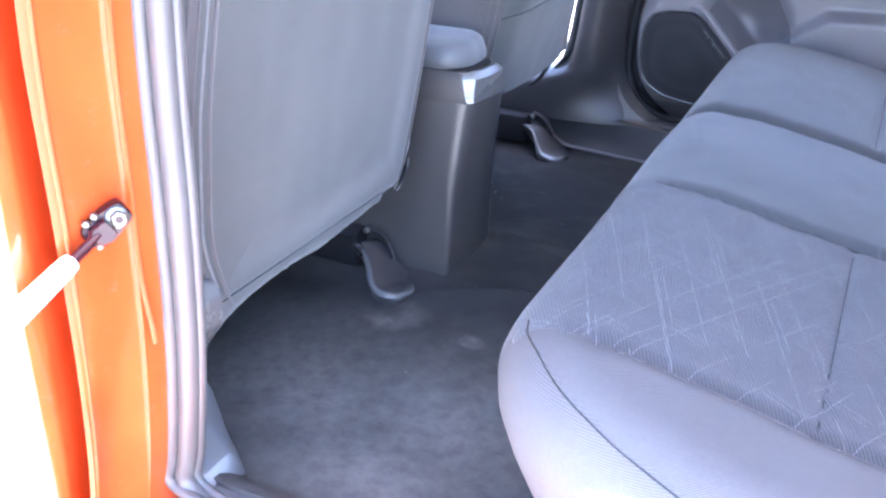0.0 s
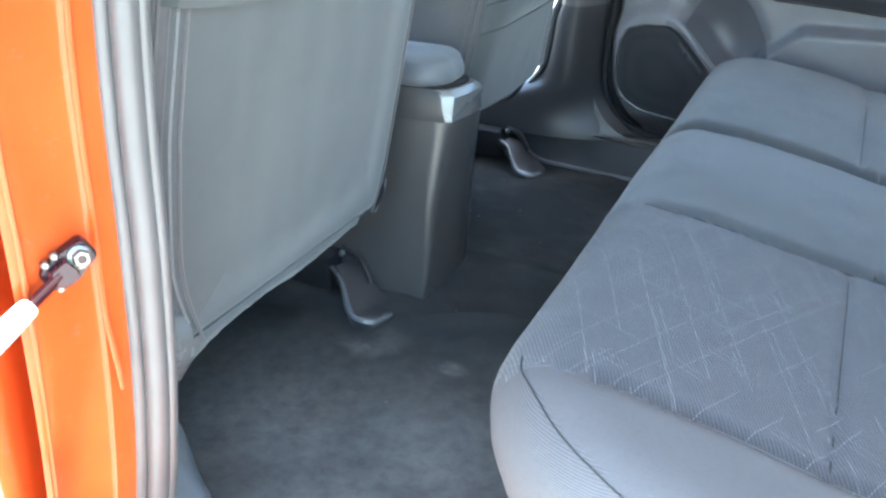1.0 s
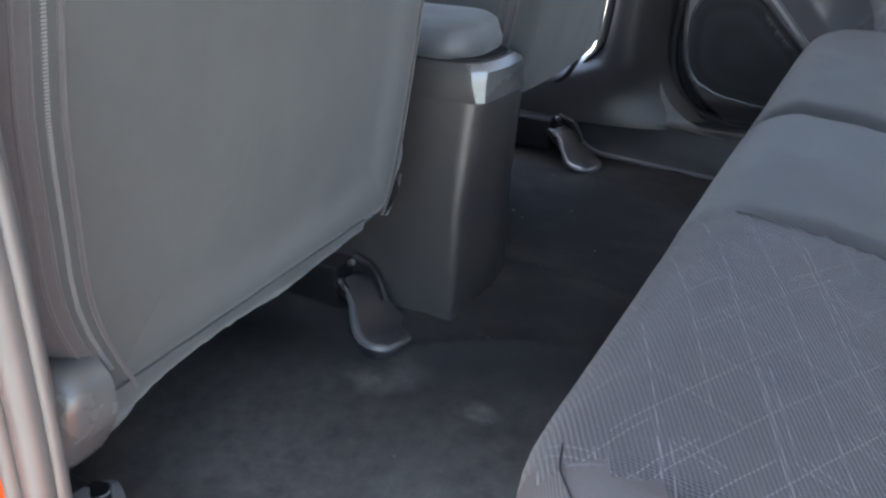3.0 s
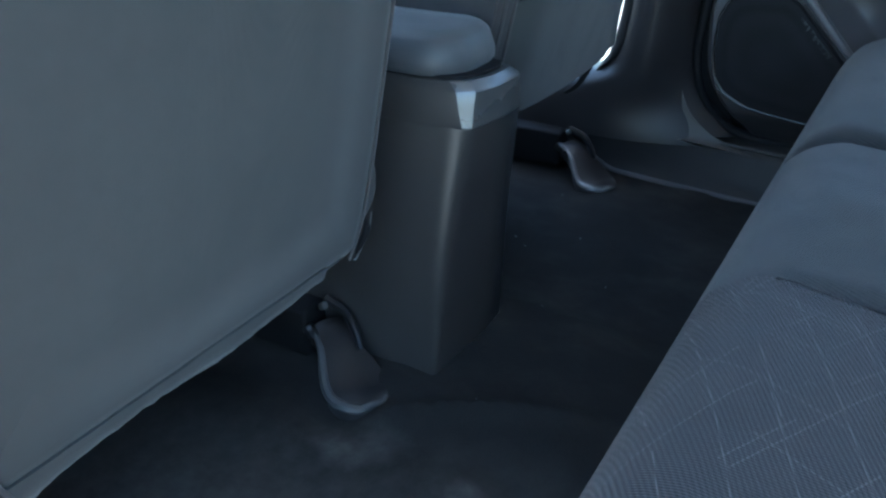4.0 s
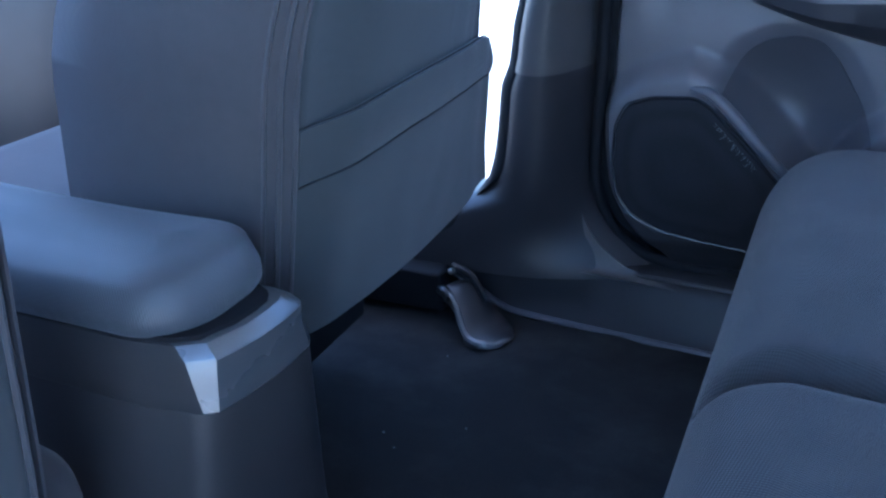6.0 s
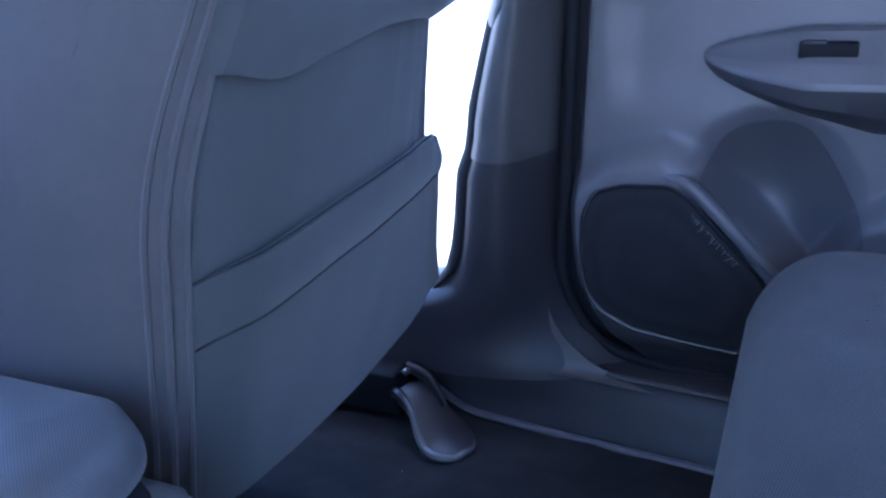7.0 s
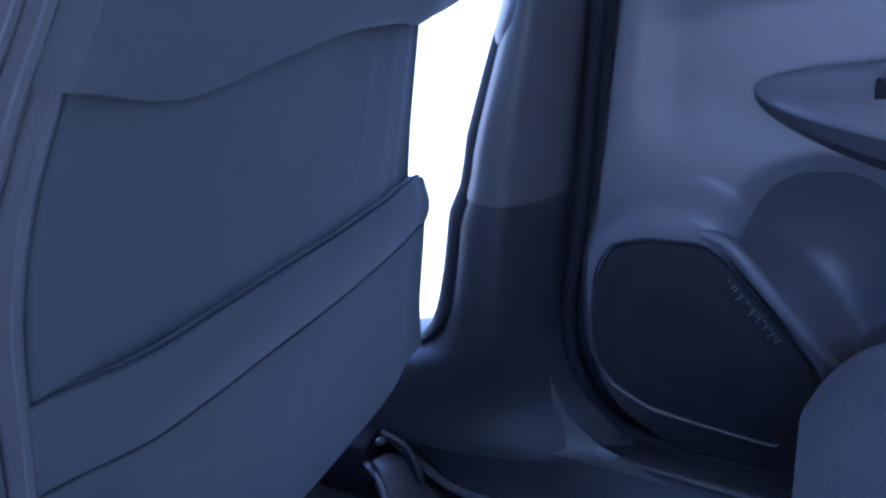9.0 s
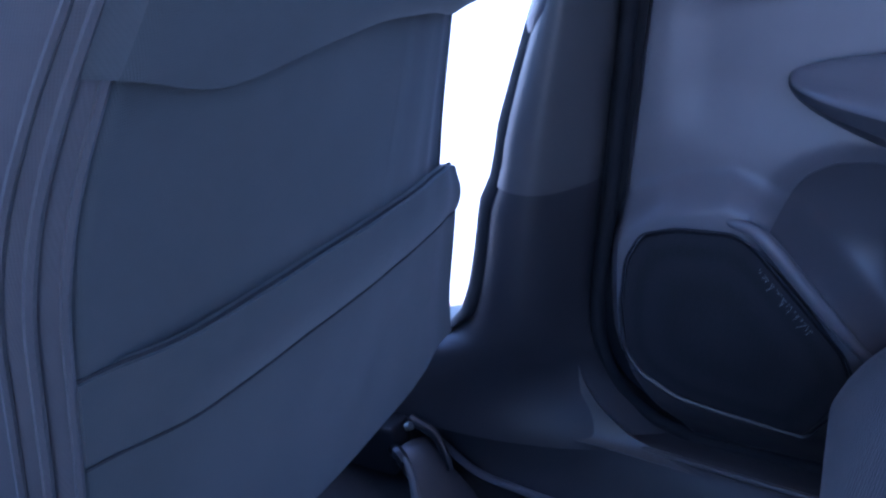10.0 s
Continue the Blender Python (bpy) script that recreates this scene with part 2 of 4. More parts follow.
WHITEP = plastic("pale_plastic", (0.62, 0.60, 0.56), (0.70, 0.68, 0.64), 0.45)
BOLT = metal_mat("dull_zinc", (0.26, 0.25, 0.23), 0.34)
MESH = mesh_mat()
GROUND = concrete_mat()


# ---- mesh helpers ----
def finish(me, mat, angle=40):
    me.materials.append(mat)
    me.polygons.foreach_set("use_smooth", [True] * len(me.polygons))
    me.set_sharp_from_angle(angle=radians(angle))
    me.update()


def thing(name, loc, label, category, group="", kind=""):
    ob = new(name)
    ob.location = loc
    return tagged(ob, label, category, group, kind)


def base_of(ob):
    """Where the origin of a thing and its parts lies."""
    while ob.parent:
        ob = ob.parent
    return Vector(ob.location)


def solid(name, verts, faces, mat, parent=None, label="", angle=40):
    """One mesh from world points, alone or as a part of a thing."""
    o = base_of(parent) if parent else Vector((0, 0, 0))
    me = bpy.data.meshes.new(name)
    me.from_pydata([tuple(Vector(v) - o) for v in verts], [], faces)
    bm = bmesh.new()
    bm.from_mesh(me)
    bmesh.ops.remove_doubles(bm, verts=bm.verts, dist=0.00002)
    bmesh.ops.recalc_face_normals(bm, faces=bm.faces)
    bm.to_mesh(me)
    bm.free()
    finish(me, mat, angle)
    ob = new(name, me)
    if parent:
        ob.parent = parent
    return tagged(ob, label)


def smooth_path(points, n=8):
    """Catmull-Rom through the points."""
    p = [Vector(q) for q in points]
    p = [2 * p[0] - p[1], *p, 2 * p[-1] - p[-2]]
    out = []
    for a, b, c, d in zip(p, p[1:], p[2:], p[3:]):
        for k in range(n):
            t = k / n
            out.append(0.5 * (2 * b + (c - a) * t + (2 * a - 5 * b + 4 * c - d) * t * t + (3 * b - a - 3 * c + d) * t ** 3))
    return out + [p[-2]]


def lerp(x, table):
    """Straight-line table look-up; rows of (x, value)."""
    return float(np.interp(x, [a for a, _ in table], [b for _, b in table]))


def curve_at(x, table):
    """Smoothed table look-up."""
    w = 0.25 * (table[-1][0] - table[0][0]) / max(1, len(table) - 1)
    return (lerp(x - w, table) + 2 * lerp(x, table) + lerp(x + w, table)) / 4


def sstep(a, b, x):
    t = min(1.0, max(0.0, (x - a) / (b - a)))
    return t * t * (3 - 2 * t)


def loft(rings, closed=True, cap=True):
    """Verts and faces of a skin over rings of equal length."""
    n, verts, faces = len(rings[0]), [v for r in rings for v in r], []
    for k in range(len(rings) - 1):
        for j in range(n if closed else n - 1):
            a, b = k * n + j, k * n + (j + 1) % n
            faces.append((a, b, b + n, a + n))
    if cap:
        faces.append(tuple(range(n)))
        faces.append(tuple(range((len(rings) - 1) * n, len(rings) * n)))
    return verts, faces


def tube(points, radius, n=8, smooth=6, flat=1.0):
    """A round cord along a smoothed path; radius may be a function of the share of the way."""
    path = smooth_path(points, smooth) if smooth else [Vector(p) for p in points]
    rings, side = [], None
    for k, p in enumerate(path):
        d = (path[min(k + 1, len(path) - 1)] - path[max(k - 1, 0)]).normalized()
        if side is None:
            side = d.orthogonal().normalized()
        side = (side - d * side.dot(d)).normalized()
        up = d.cross(side)
        r = radius(k / (len(path) - 1)) if callable(radius) else radius
        rings.append([p + r * (math.cos(2 * math.pi * j / n) * side + flat * math.sin(2 * math.pi * j / n) * up) for j in range(n)])
    return loft(rings)


def join(*pieces):
    verts, faces = [], []
    for v, f in pieces:
        faces += [tuple(i + len(verts) for i in q) for q in f]
        verts += list(v)
    return verts, faces


def box(x0, x1, y0, y1, z0, z1):
    v = [(x, y, z) for x in (x0, x1) for y in (y0, y1) for z in (z0, z1)]
    return v, [(0, 1, 3, 2), (4, 6, 7, 5), (0, 4, 5, 1), (2, 3, 7, 6), (0, 2, 6, 4), (1, 5, 7, 3)]


def rounded_box(x0, x1, y0, y1, z0, z1, r, seg=3):
    bm = bmesh.new()
    v, f = box(x0, x1, y0, y1, z0, z1)
    vs = [bm.verts.new(p) for p in v]
    for q in f:
        bm.faces.new([vs[i] for i in q])
    bmesh.ops.bevel(bm, geom=list(bm.edges), offset=r, segments=seg, affect="EDGES", profile=0.5)
    bm.verts.index_update()
    out = [tuple(w.co) for w in bm.verts], [tuple(w.index for w in q.verts) for q in bm.faces]
    bm.free()
    return out


def sheet(fn, nu, nv, back):
    """A thick sheet: fn(s, t) gives the front, back(p) the point behind it."""
    front = [Vector(fn(i / nu, j / nv)) for j in range(nv + 1) for i in range(nu + 1)]
    rear = [Vector(back(p)) for p in front]
    m, faces = len(front), []
    at = lambda i, j: j * (nu + 1) + i
    for j in range(nv):
        for i in range(nu):
            q = (at(i, j), at(i + 1, j), at(i + 1, j + 1), at(i, j + 1))
            faces += [q, tuple(k + m for k in reversed(q))]
    edge = [at(i, 0) for i in range(nu + 1)] + [at(nu, j) for j in range(1, nv + 1)]
    edge += [at(i, nv) for i in range(nu - 1, -1, -1)] + [at(0, j) for j in range(nv - 1, 0, -1)]
    for a, b in zip(edge, edge[1:] + edge[:1]):
        faces.append((a, b, b + m, a + m))
    return front + rear, faces


def rounded_rect(hw, hh, radii, nu, nv, nc):
    """Points of a rounded rectangle, anticlockwise from the right side's foot; radii: right-top, left-top, left-foot, right-foot."""
    lim = max(0.0005, min(hw, hh))
    r = [min(max(q, 0.0005), lim) for q in radii]
    out = []
    def side(a, b, n):
        for k in range(n):
            out.append((a[0] + (b[0] - a[0]) * k / n, a[1] + (b[1] - a[1]) * k / n))
    def corner(cx, cy, q, a0):
        for k in range(nc):
            a = radians(a0 + 90 * k / nc)
            out.append((cx + q * math.cos(a), cy + q * math.sin(a)))
    side((hw, -hh + r[3]), (hw, hh - r[0]), nv)
    corner(hw - r[0], hh - r[0], r[0], 0)
    side((hw - r[0], hh), (-hw + r[1], hh), nu)
    corner(-hw + r[1], hh - r[1], r[1], 90)
    side((-hw, hh - r[1]), (-hw, -hh + r[2]), nv)
    corner(-hw + r[2], -hh + r[2], r[2], 180)
    side((-hw + r[2], -hh), (hw - r[3], -hh), nu)
    corner(hw - r[3], -hh + r[3], r[3], 270)
    return out


def pad(w, h, radii, edge, top, rings, place, nu=40, nv=40, nc=8, tip=False):
    """A cushion over a rounded rectangle. edge: (inset, height) from the underside to the rim; top(u, v, inset): its upper height;
    place(u, v, d): the point in the world."""
    out, last = [], edge[-1][0]
    insets = [(e, d) for e, d in edge]
    limit = min(w, h) / 2 - 0.0006
    insets += [(last + (limit - last) * k / rings, None) for k in range(1, rings + 1)]
    for e, d in insets:
        ring = rounded_rect(w / 2 - e, h / 2 - e, [q - e for q in radii], nu, nv, nc)
        out.append([Vector(place(u, v, top(u, v, e) if d is None else d + (top(u, v, e) if not tip else 0) * sstep(0.0, 1.0, max(0.0, 1 + d / 0.05)))) for u, v in ring])
    v, f = loft(out, True, False)
    f.append(tuple(range(len(out[0]))))
    n = len(out[0])
    f.append(tuple(range((len(out) - 1) * n, len(out) * n)))
    return v, f


def inside(poly, x, z):
    """Signed distance to a polygon, positive inside."""
    best, odd = 9.0, False
    for (ax, az), (bx, bz) in zip(poly, poly[1:] + poly[:1]):
        ex, ez = bx - ax, bz - az
        t = min(1.0, max(0.0, ((x - ax) * ex + (z - az) * ez) / (ex * ex + ez * ez)))
        best = min(best, math.hypot(x - ax - t * ex, z - az - t * ez))
        if (az > z) != (bz > z) and x < ax + (z - az) / (bz - az) * (bx - ax):
            odd = not odd
    return best if odd else -best


def round_poly(poly, r, n=6):
    """A polygon with rounded corners."""
    out = []
    for a, b, c in zip(poly[-1:] + poly[:-1], poly, poly[1:] + poly[:1]):
        a, b, c = Vector(a), Vector(b), Vector(c)
        da, dc = (a - b).normalized(), (c - b).normalized()
        s, e = b + da * r, b + dc * r
        for k in range(n + 1):
            t = k / n
            out.append((1 - t) ** 2 * s + 2 * t * (1 - t) * b + t * t * e)
    return [(p.x, p.y) for p in out]


# ---- ground and the car's shell ----
tagged(solid("ground", *sheet(lambda s, t: (-150 + 300 * s, -150 + 300 * t, 0), 2, 2, lambda p: p - Vector((0, 0, 0.2))), GROUND),
       "pale sunlit concrete ground around the car", "ground", kind="structure")


def floor_z(x, y):
    hump = 0.026 * sstep(1.02, 1.10, y) * (1 - sstep(1.30, 1.38, y)) * (0.55 + 0.45 * (1 - sstep(-0.50, -0.30, x)))
    z = 0.268 + hump + 0.05 * sstep(-0.85, -1.35, x)
    z += 0.05 * (1 - sstep(0.525, 0.585, y)) + 0.012 * (1 - sstep(0.58, 0.70, y))
    z += 0.010 * noise.noise((x * 7, y * 7, 0.3)) + 0.004 * noise.noise((x * 19, y * 17, 1.3))
    return z + 0.017 * math.exp(-((y - 1.07 - 0.45 * (x + 0.56)) / 0.014) ** 2) * sstep(-0.66, -0.60, x) * (1 - sstep(-0.45, -0.36, x))


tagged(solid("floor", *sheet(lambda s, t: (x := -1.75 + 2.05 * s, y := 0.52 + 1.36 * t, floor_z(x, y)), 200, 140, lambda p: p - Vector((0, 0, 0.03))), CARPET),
       "worn dark grey car floor carpet with dusty stains and painted haze by the doorway", "floor", kind="structure")

# near sill: painted outer sill, scuff plate and its end cap
SILL_A = [(0.385, 0.19), (0.385, 0.27), (0.40, 0.288), (0.475, 0.292), (0.485, 0.300), (0.49, 0.19)]
tagged(solid("sill_near", *loft([[(x, y, z) for y, z in SILL_A] for x in (-1.7, -1.0, -0.5, 0.0, 0.6)]), PAINT),
       "red painted door sill of the open rear doorway", "sill", kind="structure")
plate = [(0.488, 0.25), (0.488, 0.306), (0.495, 0.316), (0.51, 0.322), (0.528, 0.320), (0.540, 0.312), (0.549, 0.292), (0.556, 0.255)]
scuff = thing("scuff_plate", (-0.2, 0.53, 0.25), "dark grey plastic scuff plate along the door sill", "scuff plate", kind="structure")
solid("plate", *loft([[(x, y, z) for y, z in plate] for x in (-0.582, -0.4, 0.0, 0.5)]), RUBBER, scuff)


def cap(s, t):
    x = -0.716 + 0.140 * s
    yi = lerp(x, [(-0.716, 0.620), (-0.706, 0.648), (-0.690, 0.642), (-0.65, 0.618), (-0.624, 0.605), (-0.600, 0.589), (-0.585, 0.577), (-0.576, 0.560)])
    y = 0.505 + (yi - 0.505) * t
    z = 0.337 + 0.024 * sstep(-0.60, -0.71, x) - (0.050 - 0.030 * sstep(-0.63, -0.70, x)) * max(0.0, (t - 0.62) / 0.38) ** 2.4 - 0.010 * (1 - sstep(0.0, 0.08, s)) - 0.012 * sstep(0.94, 1.0, s)
    return x, y, z


solid("end_cap", *sheet(cap, 30, 20, lambda p: p - Vector((0, 0, 0.055))), LEVER, scuff, "smooth grey plastic end cap")
socket = [(-0.694 + 0.0135 * math.cos(a), 0.618 + 0.0105 * math.sin(a)) for a in (math.tau * k / 20 for k in range(20))]
solid("socket", *loft([[(-0.694 + (x + 0.694) * k, 0.618 + (y - 0.618) * k, h) for x, y in socket] for k, h in ((1.0, 0.340), (1.0, 0.3572), (0.80, 0.3578))]), BLACKRUBBER, scuff, "dark screw socket")
solid("socket_rim", *tube([(x, y, 0.3578) for x, y in socket[16:] + socket[:6]], lambda t: 0.0006 + 0.0012 * math.sin(math.pi * t), 6, 2), SATIN, scuff, "bright worn rim")
solid("kick_panel", *rounded_box(-0.86, -0.722, 0.50, 0.650, 0.27, 0.322, 0.014), TRIM, scuff, "dark plastic kick panel")

# near pillar: painted jamb, inner trim, rubber seal
def near_x(z):
    return curve_at(z, [(0.20, -0.640), (0.30, -0.618), (0.42, -0.588), (0.55, -0.566), (0.70, -0.550), (0.90, -0.535), (1.40, -0.45)])


pillar = thing("b_pillar_near", (-0.6, 0.45, 0.2), "glossy red painted door pillar with a grey rubber seal", "door pillar", kind="structure")
rings = []
for k in range(26):
    z = 0.20 + 1.18 * k / 25
    dx, dy = near_x(z), 0.05 * max(0.0, z - 0.85)
    lip = 0.012 * (1 - sstep(0.45, 0.62, z))
    rings.append([(dx + a, b + dy, z) for a, b in ((-0.20, 0.515), (-0.10, 0.478), (-0.046, 0.434), (-0.030, 0.412), (-0.0235, 0.392), (-0.0185, 0.3885), (-0.0155, 0.392),
                  (-0.0145 - lip, 0.412), (-0.0135 - lip, 0.436), (-0.012, 0.4555), (-0.010, 0.4595), (-0.008, 0.4600), (-0.006, 0.480), (-0.004, 0.50), (-0.010, 0.515), (-0.20, 0.52))])
solid("jamb", *loft(rings), PAINT, pillar, "glossy red paint", 50)
# seam sealer bead on the jamb
solid("seam_bead", *tube([(near_x(z) - 0.0075 + 0.012 * sstep(0.64, 0.57, z), 0.462 + 0.05 * max(0.0, z - 0.85), z) for z in (0.56, 0.64, 0.72, 0.82, 0.92, 1.05, 1.2)], 0.0028, 8), PAINT, pillar)
solid("edge_bead", *tube([(near_x(z) - 0.0145 - 0.003 * sstep(0.70, 0.55, z), 0.3965 + 0.05 * max(0.0, z - 0.85), z) for z in (0.22, 0.35, 0.46, 0.56, 0.64, 0.72, 0.82, 0.92, 1.05, 1.2)], 0.0026, 8), PAINT, pillar)
rings = []
for k in range(26):
    z = 0.27 + 1.10 * k / 25
    dx, dy = near_x(z), 0.09 * max(0.0, z - 0.80)
    rings.append([(dx + a, b + dy, z) for a, b in ((-0.05, 0.516), (-0.016, 0.520), (-0.010, 0.527), (-0.016, 0.538), (-0.04, 0.552), (-0.10, 0.562), (-0.22, 0.575), (-0.22, 0.522))])
solid("inner_trim", *loft(rings), DOORTRIM, pillar, "grey plastic inner trim")
# double-bulb seal
path = [(near_x(z) + 0.008, 0.500 + 0.05 * max(0.0, z - 0.85), z) for z in (1.36, 1.2, 1.05, 0.92, 0.80, 0.68, 0.56, 0.46, 0.38)]
path += [(near_x(0.34) + 0.010, 0.497, 0.34), (-0.57, 0.494, 0.318), (-0.52, 0.493, 0.312), (-0.40, 0.493, 0.311), (0.0, 0.493, 0.311), (0.4, 0.493, 0.311)]
seal = solid("rubber_seal", *tube(path, 0.0115, 14), RUBBER, pillar, "grey rubber seal")
solid("seal_lip", *tube([Vector(p) + Vector((-0.014, -0.010, 0.0)) for p in path[:10]] + [Vector(p) + Vector((0, -0.008, 0.008)) for p in path[10:]], 0.0075, 10), RUBBER, seal)
solid("seal_fin", *tube([Vector(p) + Vector((0.008, 0.010, 0.0)) for p in path[:10]] + [Vector(p) + Vector((0, 0.012, 0.006)) for p in path[10:]], 0.006, 10), RUBBER, seal)

# door check strap on the jamb
strap = thing("door_check_strap", (-0.57, 0.45, 0.69), "dark red metal door check bracket with a zinc bolt", "door check")
MAROON = plastic("maroon_metal", (0.012, 0.003, 0.006), (0.035, 0.007, 0.012), 0.22)
bo = Vector((-0.548, 0.436, 0.710))
bn = Vector((0.85, -0.50, 0.15)).normalized()
b1 = Vector((-0.30, -0.80, -0.50))
b1 = (b1 - bn * b1.dot(bn)).normalized()
b2 = bn.cross(b1)


def disc(r, h, n, a=0.0, b=0.0, turn=0.0):
    return [bo + bn * h + b1 * (a + r * math.cos(2 * math.pi * k / n + turn)) + b2 * (b + r * math.sin(2 * math.pi * k / n + turn)) for k in range(n)]


def plate_ring(poly, h, k=1.0):
    return [bo + bn * h + b1 * (0.014 + (a - 0.014) * k) + b2 * b * k for a, b in poly]


solid("bolt", *loft([disc(0.0072, 0.004, 6), disc(0.0072, 0.0105, 6), disc(0.0062, 0.0120, 6)]), BOLT, strap, "zinc-plated hexagon bolt", 20)
solid("bolt_core", *loft([disc(0.0034, 0.0120, 12), disc(0.0034, 0.0126, 12)]), MAROON, strap)
solid("washer", *loft([disc(0.0098, 0.002, 20), disc(0.0098, 0.0048, 20), disc(0.0086, 0.0056, 20)]), BOLT, strap)
SHOE = round_poly([(-0.011, -0.010), (-0.011, 0.010), (0.016, 0.015), (0.030, 0.011), (0.034, 0.002), (0.030, -0.012), (0.012, -0.013)], 0.005, 3)
solid("bracket", *loft([plate_ring(SHOE, -0.010, 1.05), plate_ring(SHOE, 0.0, 1.0), plate_ring(SHOE, 0.0022, 0.93)]), MAROON, strap, "dark red pressed bracket")
HUMP = round_poly([(0.008, -0.009), (0.008, 0.010), (0.026, 0.010), (0.030, 0.0), (0.026, -0.009)], 0.004, 3)
solid("roller_box", *loft([plate_ring(HUMP, 0.0, 1.0), plate_ring(HUMP, 0.009, 0.96), plate_ring(HUMP, 0.0125, 0.80)]), MAROON, strap)
for a, b in ((0.013, -0.014), (0.022, -0.0135), (0.027, 0.008)):
    solid("rivet", *loft([disc(0.0034, 0.0, 10, a, b), disc(0.0034, 0.006, 10, a, b), disc(0.0020, 0.0075, 10, a, b)]), BOLT, strap)
solid("arm", *tube([bo + b1 * 0.020 + bn * 0.006, bo + b1 * 0.036 + bn * 0.008, bo + b1 * 0.060 + bn * 0.012, bo + b1 * 0.12 + bn * 0.02], 0.0085, 10, 6, 0.55), MAROON, strap)
solid("arm_guard", *tube([bo + b1 * 0.050 + bn * 0.010, bo + b1 * 0.060 + bn * 0.012, bo + b1 * 0.12 + bn * 0.02], lambda t: 0.0095 + 0.006 * t, 12, 6, 0.7), WHITEP, strap, "pale plastic sleeve on the arm")

# roof and far walls that close the place
def roof(s, t):
    x, y = -1.30 + 2.15 * s, 0.40 + 1.58 * t
    return x, y, 1.40 + 0.06 * (1 - (2 * t - 1) ** 2) - 0.08 * (1.7 * s - 0.6) ** 2


tagged(solid("ceiling", *sheet(roof, 30, 24, lambda p: p + Vector((0, 0, 0.03)))  , HEAD), "pale cloth car headliner", "headliner", kind="structure")
dash = [(-1.95, 0.30), (-1.62, 0.30), (-1.55, 0.55), (-1.50, 0.80), (-1.56, 0.93), (-1.95, 0.98)]
tagged(solid("wall_front", *loft([[(x, y, z) for x, z in dash] for y in (0.46, 0.8, 1.2, 1.6, 1.96)]), TRIM), "dark plastic dashboard wall", "dashboard", kind="structure")
tagged(solid("wall_rear", *rounded_box(0.62, 0.70, 0.42, 1.98, 0.2, 1.06, 0.02), TRIM), "dark plain panel behind the rear seat", "panel", kind="structure")
tagged(solid("quarter_near", *rounded_box(0.30, 0.72, 0.40, 0.50, 0.2, 1.0, 0.02), PAINT), "red painted rear quarter of the car", "car body", kind="structure")

fdoor = thing("front_door_near", (-1.1, 0.40, 0.25), "closed glossy red front car door", "car door")
rings = []
for k in range(24):
    z = 0.24 + 0.74 * k / 23
    e, bow = near_x(z) - 0.034, 0.016 * math.sin(math.pi * k / 23)
    rings.append([(e - 0.020, 0.402, z), (e - 0.003, 0.384 - 0.3 * bow, z), (e, 0.379 - 0.6 * bow, z), (e - 0.003, 0.374 - bow, z), (e - 0.012, 0.371 - bow, z), (-1.10, 0.352 - bow, z), (-1.95, 0.375 - bow, z), (-1.95, 0.49, z), (e - 0.04, 0.49, z)])
solid("door_skin", *loft(rings), SKIN, fdoor)

tagged(solid("wall_far", *rounded_box(-1.95, -1.42, 1.975, 2.02, 0.2, 1.30, 0.02), TRIM), "plain dark panel closing the far front side", "car body", kind="structure")

# ---- far side: pillar, sill, door ----
far = thing("b_pillar_far", (-0.6, 1.92, 0.3), "charcoal plastic door pillar trim, scuffed and satin", "door pillar", kind="structure")
def far_front(z):
    return lerp(z, [(0.25, -1.0), (0.38, -0.92), (0.42, -0.84), (0.446, -0.76), (0.458, -0.716), (0.467, -0.699), (0.487, -0.683), (0.52, -0.673), (0.56, -0.666), (0.60, -0.661), (0.625, -0.658), (0.655, -0.645), (0.68, -0.640), (0.71, -0.636), (0.77, -0.619), (0.84, -0.598), (1.0, -0.553), (1.40, -0.43)])


def far_rear(z):
    return curve_at(z, [(0.25, -0.40), (0.345, -0.42), (0.37, -0.462), (0.40, -0.500), (0.44, -0.528), (0.50, -0.543), (0.70, -0.534), (0.95, -0.516), (1.40, -0.45)])


def far_trim(z0, z1, n, proud):
    rings = []
    for k in range(n + 1):
        z = z0 + (z1 - z0) * k / n
        a, b = far_front(z) + 0.010, far_rear(z)
        w, foot = b - a, 0.004 * (1 - sstep(0.345, 0.40, z))
        prof = [(0.0, 1.960)]
        for j in range(25):
            q = j / 24
            prof.append((q, 1.8625 + (0.0755 * ((q - 0.46) / 0.54) ** 2.2 if q > 0.46 else 0.034 * ((0.46 - q) / 0.46) ** 2.5)))
        prof += [(1.0, 1.975), (0.5, 1.98)]
        rings.append([(a + q * w, y - proud - foot * (0.4 + 0.6 * q), z) for q, y in prof])
    return loft(rings)


EDGE = [(0.0, 1.915), (0.001, 1.899), (0.005, 1.889), (0.012, 1.882), (0.021, 1.877), (0.028, 1.878), (0.032, 1.884), (0.032, 1.915)]
solid("front_seal", *loft([[((far_front(z) if z > 0.487 else -0.683 - 0.75 * (0.487 - z)) + a * sstep(0.425, 0.52, z), y + 0.012 * sstep(0.50, 0.43, z), z) for a, y in EDGE] for z in [0.430 + 0.0141 * k for k in range(68)]]), BLACKRUBBER, far, "black rubber edge seal", 60)
solid("lower_trim", *far_trim(0.340, 0.655, 26, 0.0), MATTE, far)
solid("upper_trim", *far_trim(0.650, 1.40, 30, 0.003), PILLAR, far, "grey plastic upper trim")
